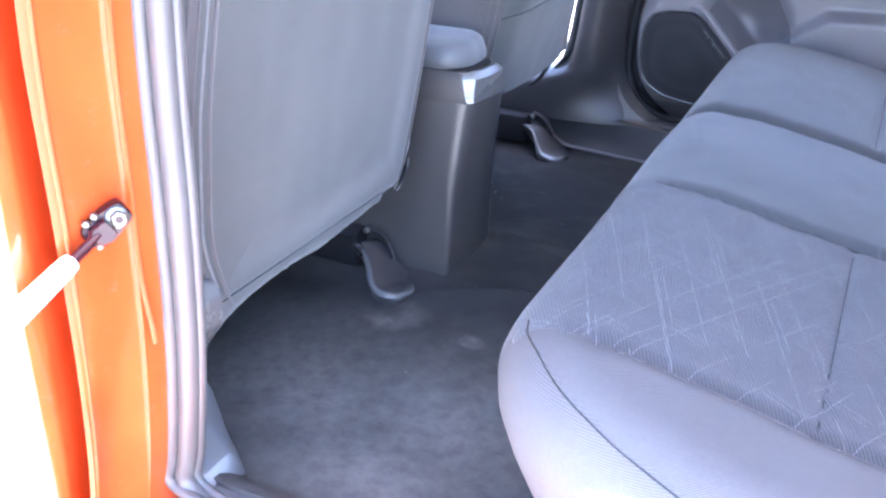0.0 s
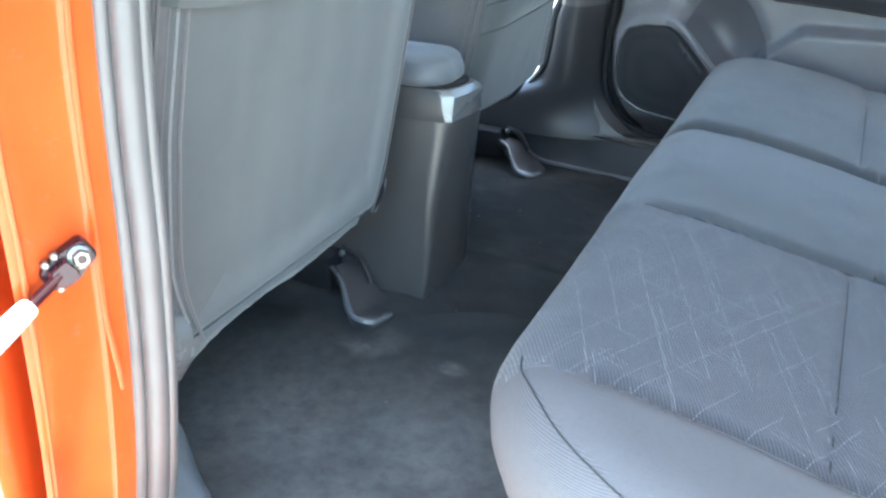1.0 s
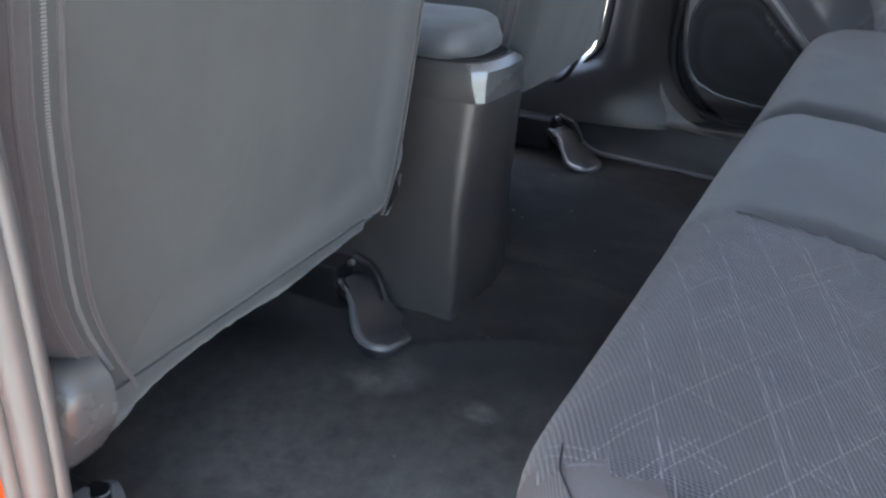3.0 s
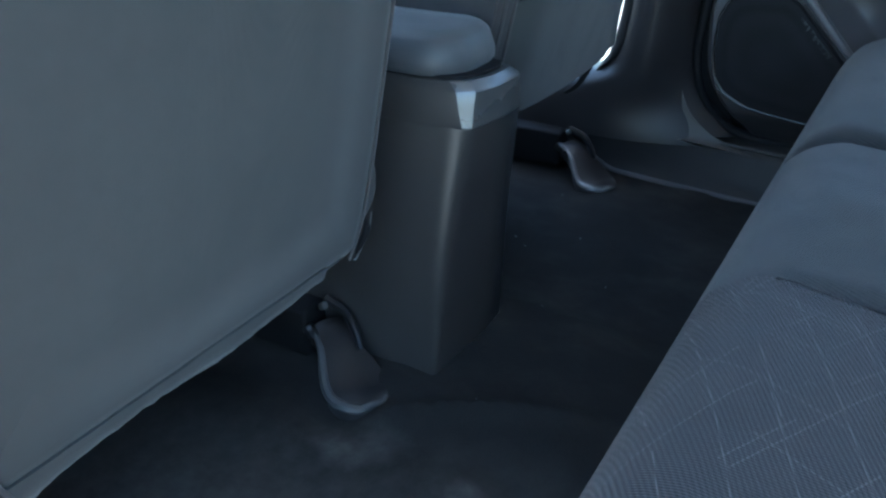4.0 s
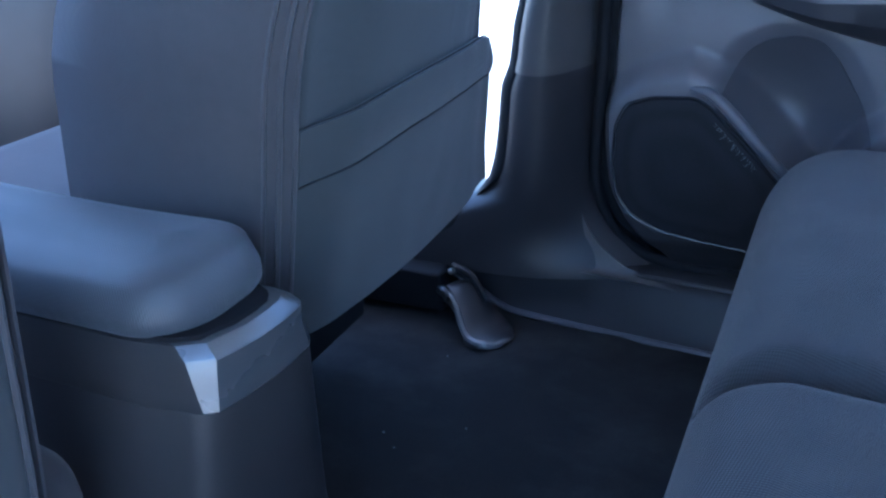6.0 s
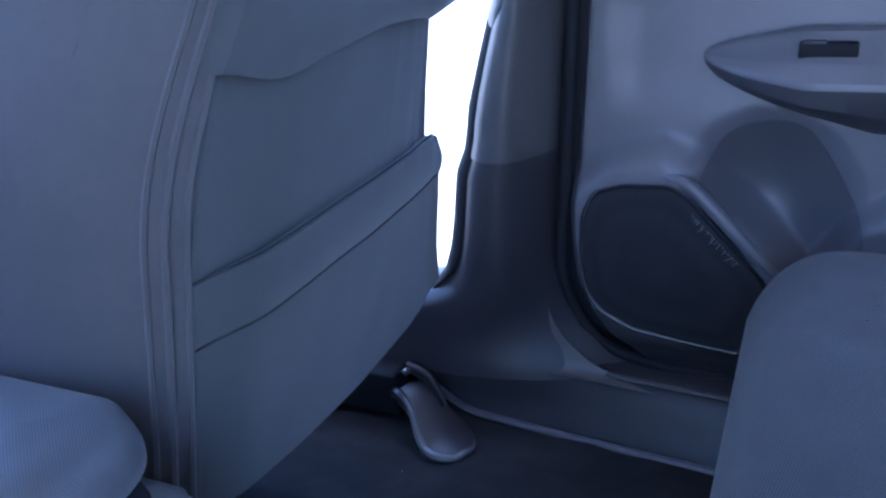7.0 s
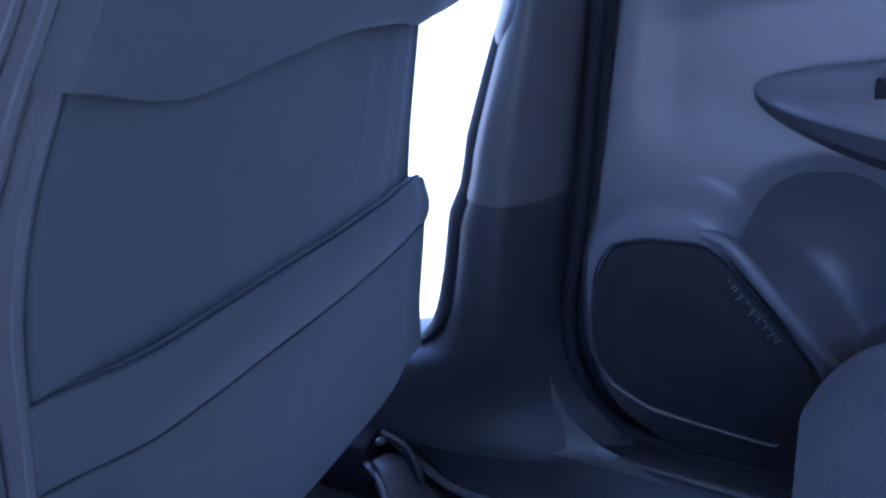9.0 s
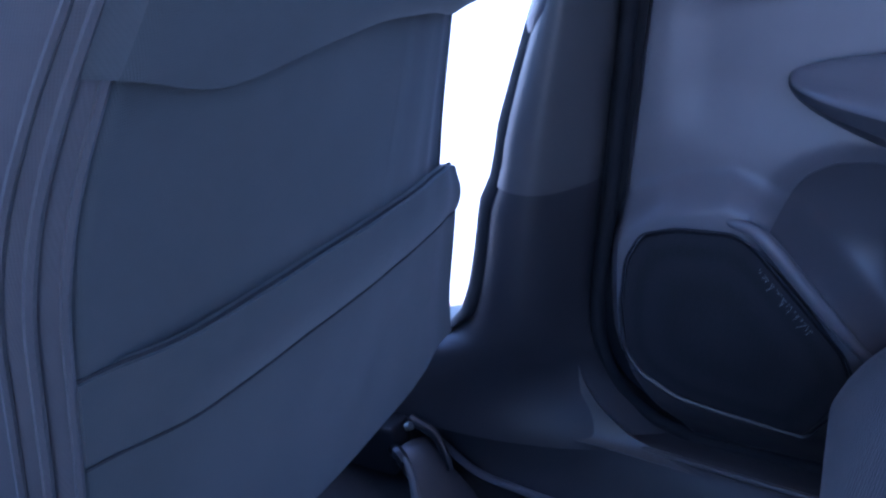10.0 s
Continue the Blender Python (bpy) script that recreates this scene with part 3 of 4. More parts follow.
# seat-belt slot plate higher on the pillar
def belt_cover(s, t):
    z = 0.806 + 0.055 * s ** 1.6 + (0.34 - 0.05 * s) * t
    a, b = far_front(z) + 0.006, far_rear(z) - 0.012
    return a + (b - a) * s, 1.862 + 0.030 * (2 * s - 0.90) ** 2 + 0.006 * (1 - sstep(0.0, 0.05, t)), z


solid("belt_cover", *sheet(belt_cover, 16, 24, lambda p: p + Vector((0, 0.02, 0))), DOORLOW, far, "dark plastic belt cover")
# outer painted shell behind the trim
solid("shell", *loft([[(far_front(z) + 0.02, 1.962, z), (far_rear(z) - 0.01, 1.978, z), (far_rear(z) - 0.03, 2.02, z), (far_front(z) + 0.07, 2.02, z)] for z in [0.30 + 0.02 * k for k in range(56)]]), PAINT, far, "red painted shell")

LIP = [(-1.5, 1.90), (-0.80, 1.900), (-0.70, 1.892), (-0.60, 1.879), (-0.51, 1.869), (-0.32, 1.852), (0.45, 1.80)]


def sill_ring(x):
    flare = lerp(x, LIP) - 1.866
    prof = [(1.862, 0.235), (1.862, 0.262), (1.866, 0.270), (1.874, 0.276), (1.884, 0.300), (1.894, 0.335), (1.904, 0.350), (1.918, 0.356), (1.975, 0.354), (1.975, 0.235)]
    return [(x, y + flare, z) for y, z in prof]


sillf = thing("sill_far", (-0.3, 1.9, 0.25), "charcoal plastic sill trim along the far door", "sill", kind="structure")
solid("sill_trim", *loft([sill_ring(-1.5 + 1.95 * k / 60) for k in range(61)]), MATTE, sillf)
# top edge and corner flare take a paler trim colour to paint their highlights
solid("top_edge", *tube([(x, lerp(x, LIP) + 0.037, 0.3520) for x in (-0.47, -0.44, -0.40, -0.30, -0.15, 0.05, 0.3)], lambda t: 0.0012 + 0.0022 * sstep(0, 0.1, t), 8), PILLAR, sillf)
GUS_A = smooth_path([(-0.549, 1.9185, 0.455), (-0.544, 1.915, 0.438), (-0.535, 1.911, 0.417), (-0.519, 1.908, 0.394), (-0.495, 1.905, 0.3745), (-0.466, 1.903, 0.3585), (-0.41, 1.901, 0.3490), (-0.33, 1.896, 0.3435)], 8)
GUS_B = smooth_path([(-0.5495, 1.918, 0.454), (-0.553, 1.908, 0.432), (-0.556, 1.900, 0.41), (-0.556, 1.893, 0.375), (-0.552, 1.886, 0.354), (-0.50, 1.889, 0.3490), (-0.42, 1.891, 0.3420), (-0.33, 1.888, 0.3390)], 8)


def gusset(s, t):
    k = s * (len(GUS_A) - 1)
    i = min(int(k), len(GUS_A) - 2)
    a, b = GUS_A[i].lerp(GUS_A[i + 1], k - i), GUS_B[i].lerp(GUS_B[i + 1], k - i)
    p = a.lerp(b, t)
    dip = 0.006 * math.sin(math.pi * t) * math.sin(math.pi * min(1.0, s * 1.15))
    return p + Vector((-0.5 * dip, 0.4 * dip, -0.6 * dip))


solid("corner_flare", *sheet(gusset, 40, 10, lambda p: p + Vector((0.004, 0.012, -0.010))), PILLAR, sillf, "scuffed flare at the foot of the pillar", 60)
solid("carpet_lip", *tube([(x, lerp(x, LIP) - 0.005, 0.270 + 0.055 * sstep(-0.64, -0.78, x)) for x in (-0.86, -0.78, -0.72, -0.66, -0.60, -0.52, -0.40, -0.25, -0.05, 0.3)], 0.005, 8), DOORTRIM, sillf)
solid("outer_sill", *rounded_box(-1.7, 0.6, 1.96, 2.03, 0.18, 0.300, 0.02), PAINT, sillf, "red painted outer sill")
# black seal round the far door opening
solid("door_seal", *tube([(-0.452, 1.93, 1.38), (-0.502, 1.936, 1.0), (-0.513, 1.938, 0.80), (-0.523, 1.940, 0.62), (-0.531, 1.940, 0.50), (-0.517, 1.941, 0.432), (-0.484, 1.941, 0.386), (-0.43, 1.938, 0.362), (-0.34, 1.936, 0.356), (-0.1, 1.936, 0.356), (0.35, 1.936, 0.356)], 0.0085, 12), BLACKRUBBER, far, "black rubber door seal")
solid("door_gap", *loft([[(door_x - 0.055, 1.952, z), (door_x + 0.02, 1.966, z), (door_x + 0.02, 1.99, z), (door_x - 0.055, 1.99, z)] for z, door_x in ((0.34, -0.48), (0.5, -0.502), (0.7, -0.497), (1.0, -0.472), (1.4, -0.41))]), BLACKRUBBER, far, "black rubber weather strip")

solid("gap_filler", *rounded_box(-0.545, 0.36, 1.974, 1.990, 0.31, 0.46, 0.004), BLACKRUBBER, far)

# ---- far rear door ----
def door_edge(z):
    return curve_at(z, [(0.36, -0.41), (0.40, -0.462), (0.44, -0.496), (0.48, -0.511), (0.56, -0.517), (0.62, -0.515), (0.80, -0.503), (1.0, -0.488)])


POD = [(-0.54, 0.33), (-0.54, 0.585), (-0.47, 0.645), (-0.40, 0.660), (-0.355, 0.640), (-0.25, 0.530), (-0.20, 0.33)]
LEDGE = [(-0.192, 0.585), (-0.12, 0.640), (0.40, 0.655), (0.40, 0.33), (-0.22, 0.33), (-0.235, 0.52)]
UPPER = round_poly([(-0.478, 0.40), (-0.462, 0.842), (-0.30, 0.884), (0.60, 0.93), (0.60, 0.40)], 0.035)


def door_y(x, z):
    y = 1.944 + 0.020 * (1 - sstep(0.0, 0.012, x - door_edge(z)))
    y -= 0.026 * sstep(-0.018, 0.022, inside(POD, x, z))
    cu, cv = (x + 0.278) * 0.80 + (z - 0.603) * 0.60, (z - 0.603) * 0.80 - (x + 0.278) * 0.60
    r2 = (cu / 0.098) ** 2 + (cv / 0.112) ** 2
    y += 0.040 * max(0.0, 1 - r2) ** 1.5
    y -= 0.030 * sstep(-0.006, 0.020, inside(LEDGE, x, z))
    y += 0.007 * sstep(-0.014, 0.034, inside(UPPER, x, z)) * sstep(0.68, 0.76, z)
    return y - 0.02 * sstep(0.86, 1.0, z) + 0.02 * sstep(0.41, 0.36, z)


def door_point(s, t):
    z = 0.362 + 0.64 * t
    e = door_edge(z)
    x = e + (0.36 - e) * (0.75 * s + 0.25 * s * s)
    return x, door_y(x, z), z


door = thing("rear_door_far", (-0.1, 1.95, 0.36), "closed rear car door with a grey plastic inner panel", "car door")
solid("door_panel", *sheet(door_point, 190, 150, lambda p: Vector((p.x, 1.99, p.z))), DOORTRIM, door)
# outline of the darker sheet that paints shade into the bottle recess
LOW_TOP = [(-0.516, 0.49), (-0.485, 0.48), (-0.40, 0.48), (-0.385, 0.50), (-0.372, 0.580), (-0.362, 0.612), (-0.350, 0.645), (-0.335, 0.672), (-0.31, 0.687), (-0.27, 0.692), (-0.245, 0.684), (-0.225, 0.660), (-0.20, 0.618), (-0.182, 0.586), (-0.176, 0.56)]


def low_point(s, t):
    x = -0.385 + 0.207 * s
    z = 0.364 + (curve_at(x, LOW_TOP) - 0.364) * t
    x = max(x, door_edge(z) + 0.002)
    return x, door_y(x, z) - 0.0022, z


def skirt_point(s, t):
    z = 0.364 + 0.076 * t
    x = max(-0.515 + 0.245 * s, door_edge(z) + 0.002)
    return x, door_y(x, z) - 0.0034, z


solid("recess", *sheet(low_point, 90, 110, lambda p: p + Vector((0, 0.004, 0))), DOORLOW, door, "charcoal plastic lower panel with a bottle recess")
solid("skirt", *sheet(skirt_point, 90, 40, lambda p: p + Vector((0, 0.004, 0))), MATTE, door, "dark plastic lower door edge")
solid("outer_skin", *rounded_box(-0.50, 0.40, 1.992, 2.05, 0.30, 0.99, 0.015), PAINT, door, "red painted outer skin")

SPK = round_poly([(-0.497, 0.520), (-0.489, 0.468), (-0.470, 0.443), (-0.430, 0.4225), (-0.373, 0.414), (-0.300, 0.406), (-0.262, 0.470), (-0.279, 0.506), (-0.370, 0.603), (-0.390, 0.615), (-0.446, 0.613), (-0.480, 0.602), (-0.494, 0.572)][::-1], 0.009, 5)
scx, scz = -0.40, 0.505
def spk_ring(k, y):
    return [(scx + (x - scx) * k, y, scz + (z - scz) * k) for x, z in SPK]


speaker = solid("speaker_grille", *loft([spk_ring(1.0, 1.930), spk_ring(1.0, 1.9145), spk_ring(0.985, 1.9115), spk_ring(0.95, 1.911), spk_ring(0.7, 1.9085), spk_ring(0.35, 1.907), spk_ring(0.02, 1.9065)]), MESH, door, "black speaker cloth in a raised rim")
ring = [(scx + (x - scx) * 1.022, 1.913, scz + (z - scz) * 1.022) for x, z in SPK]
k0 = max(range(len(ring)), key=lambda k: ring[k][0])
rim = ring[k0:] + ring[:k0 + 1]
solid("rim", *tube(rim, lambda t: 0.0012 + 0.0026 * math.exp(-((t - 0.30) / 0.16) ** 2), 8, 0), RIMMAT, speaker, "worn satin grey rim")
solid("ridge", *tube([(-0.425, 1.937, 0.628), (-0.392, 1.920, 0.626), (-0.362, 1.911, 0.617), (-0.31, 1.911, 0.562), (-0.262, 1.912, 0.513), (-0.232, 1.916, 0.500)], lambda t: 0.0004 + 0.0078 * math.sin(math.pi * t) ** 0.8, 10), DOORTRIM, door)
random.seed(4)
scuffs = []
for k in range(30):
    s = 0.14 + 0.02 * k + random.uniform(-0.01, 0.01)
    x, z = -0.3745 + 0.093 * s, 0.5985 - 0.098 * s
    a, q = random.gauss(-2.35, 0.3), random.uniform(0.002, 0.010) * random.choice((0.4, 0.6, 1.0))
    dx, dz = q * math.cos(a), q * math.sin(a)
    scuffs.append(tube([(x, 1.9106, z), (x + 0.5 * dx + 0.0004, 1.9100, z + 0.5 * dz), (x + dx, 1.9094, z + dz)], 0.00032, 4, 0))
solid("scuff_marks", *join(*scuffs), LEVER, speaker, "pale scratches")

rings = []
for k in range(49):
    s = k / 48
    x = -0.360 + 0.62 * s ** 1.5
    g = min(1.0, (x + 0.3605) / 0.11) ** 0.5
    zt = 0.768 + 0.030 * g
    zb = 0.764 - 0.076 * min(1.0, (x + 0.3605) / 0.18) ** 0.6 - 0.014 * sstep(-0.2, 0.1, x)
    o = lambda d, h: (x, 1.944 - d * g, h)
    rings.append([(x, 1.954, zt - 0.004), o(0.002, zt - 0.001), o(0.006, zt), o(0.020, zt - 0.004 * g), o(0.024, zt - 0.009 * g), o(0.048, zt - 0.026 * g), o(0.056, zt - 0.031 * g), o(0.060, zt - 0.030 * g),
                  o(0.074, zt - 0.041 * g), o(0.079, zt - 0.046 * g), o(0.080, zt - 0.052 * g), o(0.076, 0.45 * zb + 0.55 * (zt - 0.052 * g)), o(0.073, 0.5 * zb + 0.5 * (zt - 0.052 * g)), o(0.055, 0.8 * zb + 0.2 * (zt - 0.052 * g)), o(0.020, zb), (x, 1.954, zb)])
rest = solid("armrest", *loft(rings), DOORTRIM, door, "grey plastic armrest with a shallow dish", 35)
solid("underside", *loft([[(x, y - 0.001, z - 0.001) for x, y, z in r[10:15]] + [(r[0][0], 1.953, r[14][2] + 0.004)] for r in rings]), TRIM, rest, "dark plastic underside")
sw = solid("switch_plate", *rounded_box(-0.262, -0.206, 1.897, 1.915, 0.770, 0.7865, 0.002, 2), BLACKRUBBER, rest, "black window switch plate")
solid("switch", *rounded_box(-0.259, -0.236, 1.8985, 1.9115, 0.780, 0.7890, 0.0015, 2), GLOSS, sw)

# ---- centre console ----
console = thing("centre_console", (-0.75, 1.2, 0.28), "dark plastic centre console with satin grey trim and padded armrest", "console")
CY0 = [(0.26, 1.116), (0.45, 1.130), (0.60, 1.145), (0.66, 1.150)]
CY1 = [(0.26, 1.292), (0.45, 1.279), (0.60, 1.262), (0.66, 1.256)]
CXR = [(0.26, -0.588), (0.45, -0.573), (0.60, -0.552), (0.66, -0.546)]


def console_ring(z, grow=0.0, cham=0.004, drop=0.0):
    y0, y1, xr = lerp(z, CY0) - grow, lerp(z, CY1) + grow, lerp(z, CXR) + grow
    c = cham
    if grow < 0:
        y0 += grow * 0.8
    pts = [(-1.30, y0 + 0.012), (-0.95, y0 + 0.004), (-0.75, y0 - 0.0005), (xr - 0.066, y0 - 0.001), (xr - 0.062, y0 - 0.0005), (xr - 0.022 - 0.010 * c, y0 + 0.0050 - 0.0018 * c), (xr - 0.018 - 0.010 * c, y0 + 0.0062 - 0.0022 * c), (xr - 0.0092 - 0.001 * c, y0 + 0.0120 + 0.0026 * c), (xr - 0.0080 - 0.001 * c, y0 + 0.0150 + 0.0028 * c), (xr - 0.006, y0 + 0.024 + 0.002 * c),
           (xr, 0.55 * y0 + 0.45 * y1), (xr + 0.002, 0.3 * y0 + 0.7 * y1), (xr + 0.001, y1 - 0.014), (xr - 0.004, y1 - 0.006), (xr - 0.016, y1), (-0.75, y1), (-1.30, y1 - 0.012)]
    return [(x - drop, y, z) for x, y in pts]


def body_ring(z):
    y0, xr = lerp(z, CY0), lerp(z, CXR)
    k = 0.30 + 0.75 * sstep(0.28, 0.60, z)
    corner = [(0.0360, 0.0), (0.0280, 0.0008), (0.0205, 0.0030), (0.0145, 0.0064), (0.0105, 0.0108), (0.0078, 0.0165), (0.0062, 0.0250)]
    corner = [(xr - 0.0045 - (a - 0.0045) * k, y0 + 0.0022 + b * k) for a, b in corner]
    r = console_ring(z)
    return r[:5] + [(x, y, z) for x, y in corner] + r[10:]


solid("body", *loft([body_ring(0.255 + 0.345 * k / 16) for k in range(17)]), CONSOLE, console, "", 70)
bv, bf = loft([console_ring(0.5985, 0.0, 0.0), console_ring(0.6, 0.0008, 0.02), console_ring(0.622, -0.0012, 0.6), console_ring(0.6370, -0.0014, 0.95), console_ring(0.6388, -0.0024, 1.0), console_ring(0.6430, -0.0068, 1.0), console_ring(0.6470, -0.0110, 1.0), console_ring(0.648, -0.019, 1.0)])
nb = len(console_ring(0.6))
flank = [f for k, f in enumerate(bf) if len(f) == 4 and (k % nb < 6 or k % nb > 13)]
solid("trim_band", bv, [f for f in bf if f not in set(flank)], SATIN, console, "satin grey trim band", 26)
solid("flank", bv, flank, CONSOLE, console, "", 40)
solid("lid_gap", *loft([console_ring(zz, -0.017, 0.8) for zz in (0.640, 0.6515)]), BLACKRUBBER, console)
arm = pad(0.42, 0.124, (0.050, 0.03, 0.03, 0.050), [(0.012, 0.6488), (0.003, 0.6500), (-0.001, 0.655), (-0.0015, 0.664), (0.001, 0.672)],
          lambda u, v, e: 0.672 + 0.022 * math.sqrt(max(0.0, 1 - max(0.0, 1 - e / 0.030) ** 2)) + 0.004 * sstep(0.02, 0.06, e) + 0.010 * sstep(0.1, -0.2, u), 14,
          lambda u, v, d: (-0.786 + u, 1.209 + v, d), 40, 14, 10, True)
solid("armrest_lid", *arm, LID, console, "padded dark cloth lid")

# ---- front seats ----
def front_seat(name, label, yc, hw, xb, zb, slope, zip_side, pocket, left, right, hems):
    seat = thing(name, (xb - 0.2, yc, 0.28), label, "car seat", "front seats")
    top_z = 1.14
    zc, hh = (zb + top_z) / 2, (top_z - zb) / 2

    def swell(u, z):
        k = min(1.0, abs(u) / hw)
        return 0.020 * (1 - k * k) + 0.003 * noise.noise((u * 6, z * 5, yc)) + 0.0012 * noise.noise((u * 22, z * 14, yc + 4))

    def at(u, z, d):
        k = u / hw
        y = yc + k * (curve_at(z, right) - yc) if k > 0 else yc - k * (curve_at(z, left) - yc)
        return Vector((xb + slope * (z - zb) + d, y, z))

    edge = [(0.05, -0.27), (0.01, -0.24), (-0.004, -0.18), (-0.006, -0.10), (-0.003, -0.055), (0.003, -0.028), (0.011, -0.011), (0.022, -0.003)]
    back = pad(2 * hw, 2 * hh, (0.12, 0.12, 0.022, 0.022), edge, lambda u, v, e: swell(u, zc + v) * sstep(0.02, 0.11, e), 40, lambda u, v, d: at(u, zc + v, d), 50, 60, 8, True)
    # cut the cover into the back panel and the sides
    verts, faces = back
    n = len(rounded_rect(hw, hh, (0.1,) * 4, 50, 60, 8))
    front = [f for f in faces if min(f) >= 7 * n or max(f) >= 8 * n and len(f) > 4]
    rest_ = [f for f in faces if f not in set(front)]
    solid("back_panel", verts, front, COVER, seat, "grey cloth rear panel of the seat cover")
    solid("side_cover", verts, rest_, COVER_SIDE, seat)
    # piped band with stitched seams down both edges of the back
    for sgn in (-1, 1):
        zs = [zb + 0.012 + (1.10 - zb) * k / 14 for k in range(15)]
        def edge_u(z, e):
            lowr = 0.022 * max(0.0, 1 - (z - zb) / 0.022) ** 2
            return sgn * (hw - e - lowr)
        for e, d, r in ((0.005, -0.020, 0.0022), (0.0105, -0.0095, 0.0026), (0.0205, -0.0020, 0.0022)) if pocket or sgn > 0 else ((0.014, -0.0080, 0.0018), (0.0225, -0.0028, 0.0014), (0.0420, 0.0010, 0.0024)):
            solid("seam_piping", *tube([at(edge_u(z, e), z, d + swell(edge_u(z, e), z) * sstep(0.02, 0.11, e)) for z in zs], r, 6, 3), COVER_SIDE, seat)
        if sgn == zip_side:
            teeth = []
            for k in range(230):
                z = zb + 0.05 + 0.0024 * k
                p = at(edge_u(z, 0.0305), z, 0.0002)
                teeth.append(box(p.x - 0.002, p.x + 0.0010, p.y - 0.0018, p.y + 0.0018, p.z - 0.0007, p.z + 0.0007))
            solid("zip", *join(*teeth), ZIP, seat, "grey zip teeth")
    # loose upper cover with a drooping hem
    def upper(s, t):
        k = abs(2 * s - 1)
        u = (2 * s - 1) * (hw + 0.004 + 0.0)
        low = curve_at(at(u, 0.87, 0).y, hems) + 0.003 * noise.noise((u * 14, yc, 2))
        z = low + (1.13 - low) * t
        wing = sstep(0.55, 1.0, k) if s > 0.5 and pocket else 0.0
        roll = (-0.085 + 0.060 * wing) * max(0.0, (k - 0.88) / 0.12) ** 2
        flare = (0.007 + (0.022 * sstep(0.30, 0.62, s) if pocket else 0.0)) * (math.exp(-t / 0.20) - 0.8 * math.exp(-t / 0.030)) * (0.35 + 0.65 * sstep(0.1, 0.45, s)) + 0.004 * noise.noise((u * 9, t * 6, yc + 3))
        p = at(u, z, 0.006 + flare + swell(u, z) + roll)
        p.y += wing * max(0.0, lerp(z, [(0.86, 1.622), (0.88, 1.640), (0.915, 1.676), (0.96, 1.698), (1.02, 1.705), (1.14, 1.70)]) - p.y)
        return p
    solid("upper_cover", *sheet(upper, 60, 40, lambda p: p - Vector((0.007, 0, -0.002))), COVER, seat, "loose upper part of the seat cover")
    if pocket:
        def bag(s, t):
            u = -hw + 0.020 + (2 * hw - 0.019) * s
            z = 0.548 + (0.708 - 0.004 * s - 0.548 - 0.006 * (1 - sstep(0.0, 0.35, s)) + 0.006 * math.sin(math.pi * s)) * t
            return at(u, z, (0.0045 + 0.004 * sstep(0.0, 1.0, t)) * sstep(0.0, 0.10, s) - 0.004 * (1 - sstep(0.0, 0.03, s)) + swell(u, z) * sstep(0.0, 0.08, hw - abs(u)))
        solid("pocket", *sheet(bag, 50, 24, lambda p: p - Vector((0.004, 0, 0))), COVER, seat, "grey cloth pocket")
        def band(s, t):
            u = -hw + 0.022 + (2 * hw - 0.032) * s
            z = 0.708 + 0.002 * s - 0.006 * (1 - sstep(0.0, 0.35, s)) + 0.007 * math.sin(math.pi * min(1.0, max(0.0, s))) ** 0.8 - 0.006 * sstep(0.8, 1.0, s) + (0.046 - 0.002 * s) * t * (1 - 0.25 * max(0.0, (s - 0.96) / 0.04) ** 2)
            return at(u, z, 0.010 * sstep(-0.02, 0.12, s) + swell(u, z) * sstep(0.0, 0.08, hw - abs(u)) + 0.0055 * math.sin(math.pi * (0.12 + 0.76 * t)) * sstep(0.0, 0.2, s))
        for t in (-0.04, 1.02):
            solid("hem_seam", *tube([Vector(band(k / 24, t)) - Vector((0.0005 if t < 0 else 0.003, 0, 0)) for k in range(25)], 0.0009, 5, 2), THREAD, seat)
        solid("pocket_hem", *sheet(band, 50, 10, lambda p: p - Vector((0.009, 0, 0))), COVER, seat, "padded elastic hem of the pocket")
    else:
        # hem strip hanging under the back, with a torn corner and an elastic hook
        def strip(s, t):
            u = -hw + 0.012 + (2 * hw - 0.085) * s
            z = zb + 0.026 - (0.043 + 0.026 * (1 - sstep(0.02, 0.20, s)) + 0.007 * noise.noise((u * 16, 1, 1)) + 0.004 * noise.noise((u * 60, 2, 1)) + 0.005 * math.sin(11 * s)) * t
            return at(u, z, 0.0025 - 0.026 * sstep(0.30, 1.0, t) + 0.002 * noise.noise((u * 20, t * 3, 7)))
        solid("hem_strip", *sheet(strip, 60, 6, lambda p: p - Vector((0.003, 0, 0))), COVER, seat, "frayed hem strip")
        for u, w, l in ((hw - 0.105, 0.034, 0.036), (hw - 0.060, 0.026, 0.050)):
            solid("hem_tab", *sheet(lambda s, t: at(u + w * s, zb + 0.016 - l * t + 0.006 * s, -0.006 - 0.045 * t + 0.004 * math.sin(3 * s)), 4, 8, lambda p: p - Vector((0.003, 0, 0))), COVER, seat)
        solid("slot", *tube([at(hw - 0.014, zb + 0.052, 0.0005), at(hw - 0.013, zb + 0.036, 0.002), at(hw - 0.018, zb + 0.016, 0.001)], lambda t: 0.0012 + 0.003 * math.sin(math.pi * t), 6), BLACKRUBBER, seat, "narrow black slot")
        solid("slot_edge", *tube([at(hw - 0.010, zb + 0.058, 0.001), at(hw - 0.009, zb + 0.038, 0.0025), at(hw - 0.015, zb + 0.012, 0.0015), at(hw - 0.021, zb + 0.011, 0.001)], 0.0009, 5), LEVER, seat)
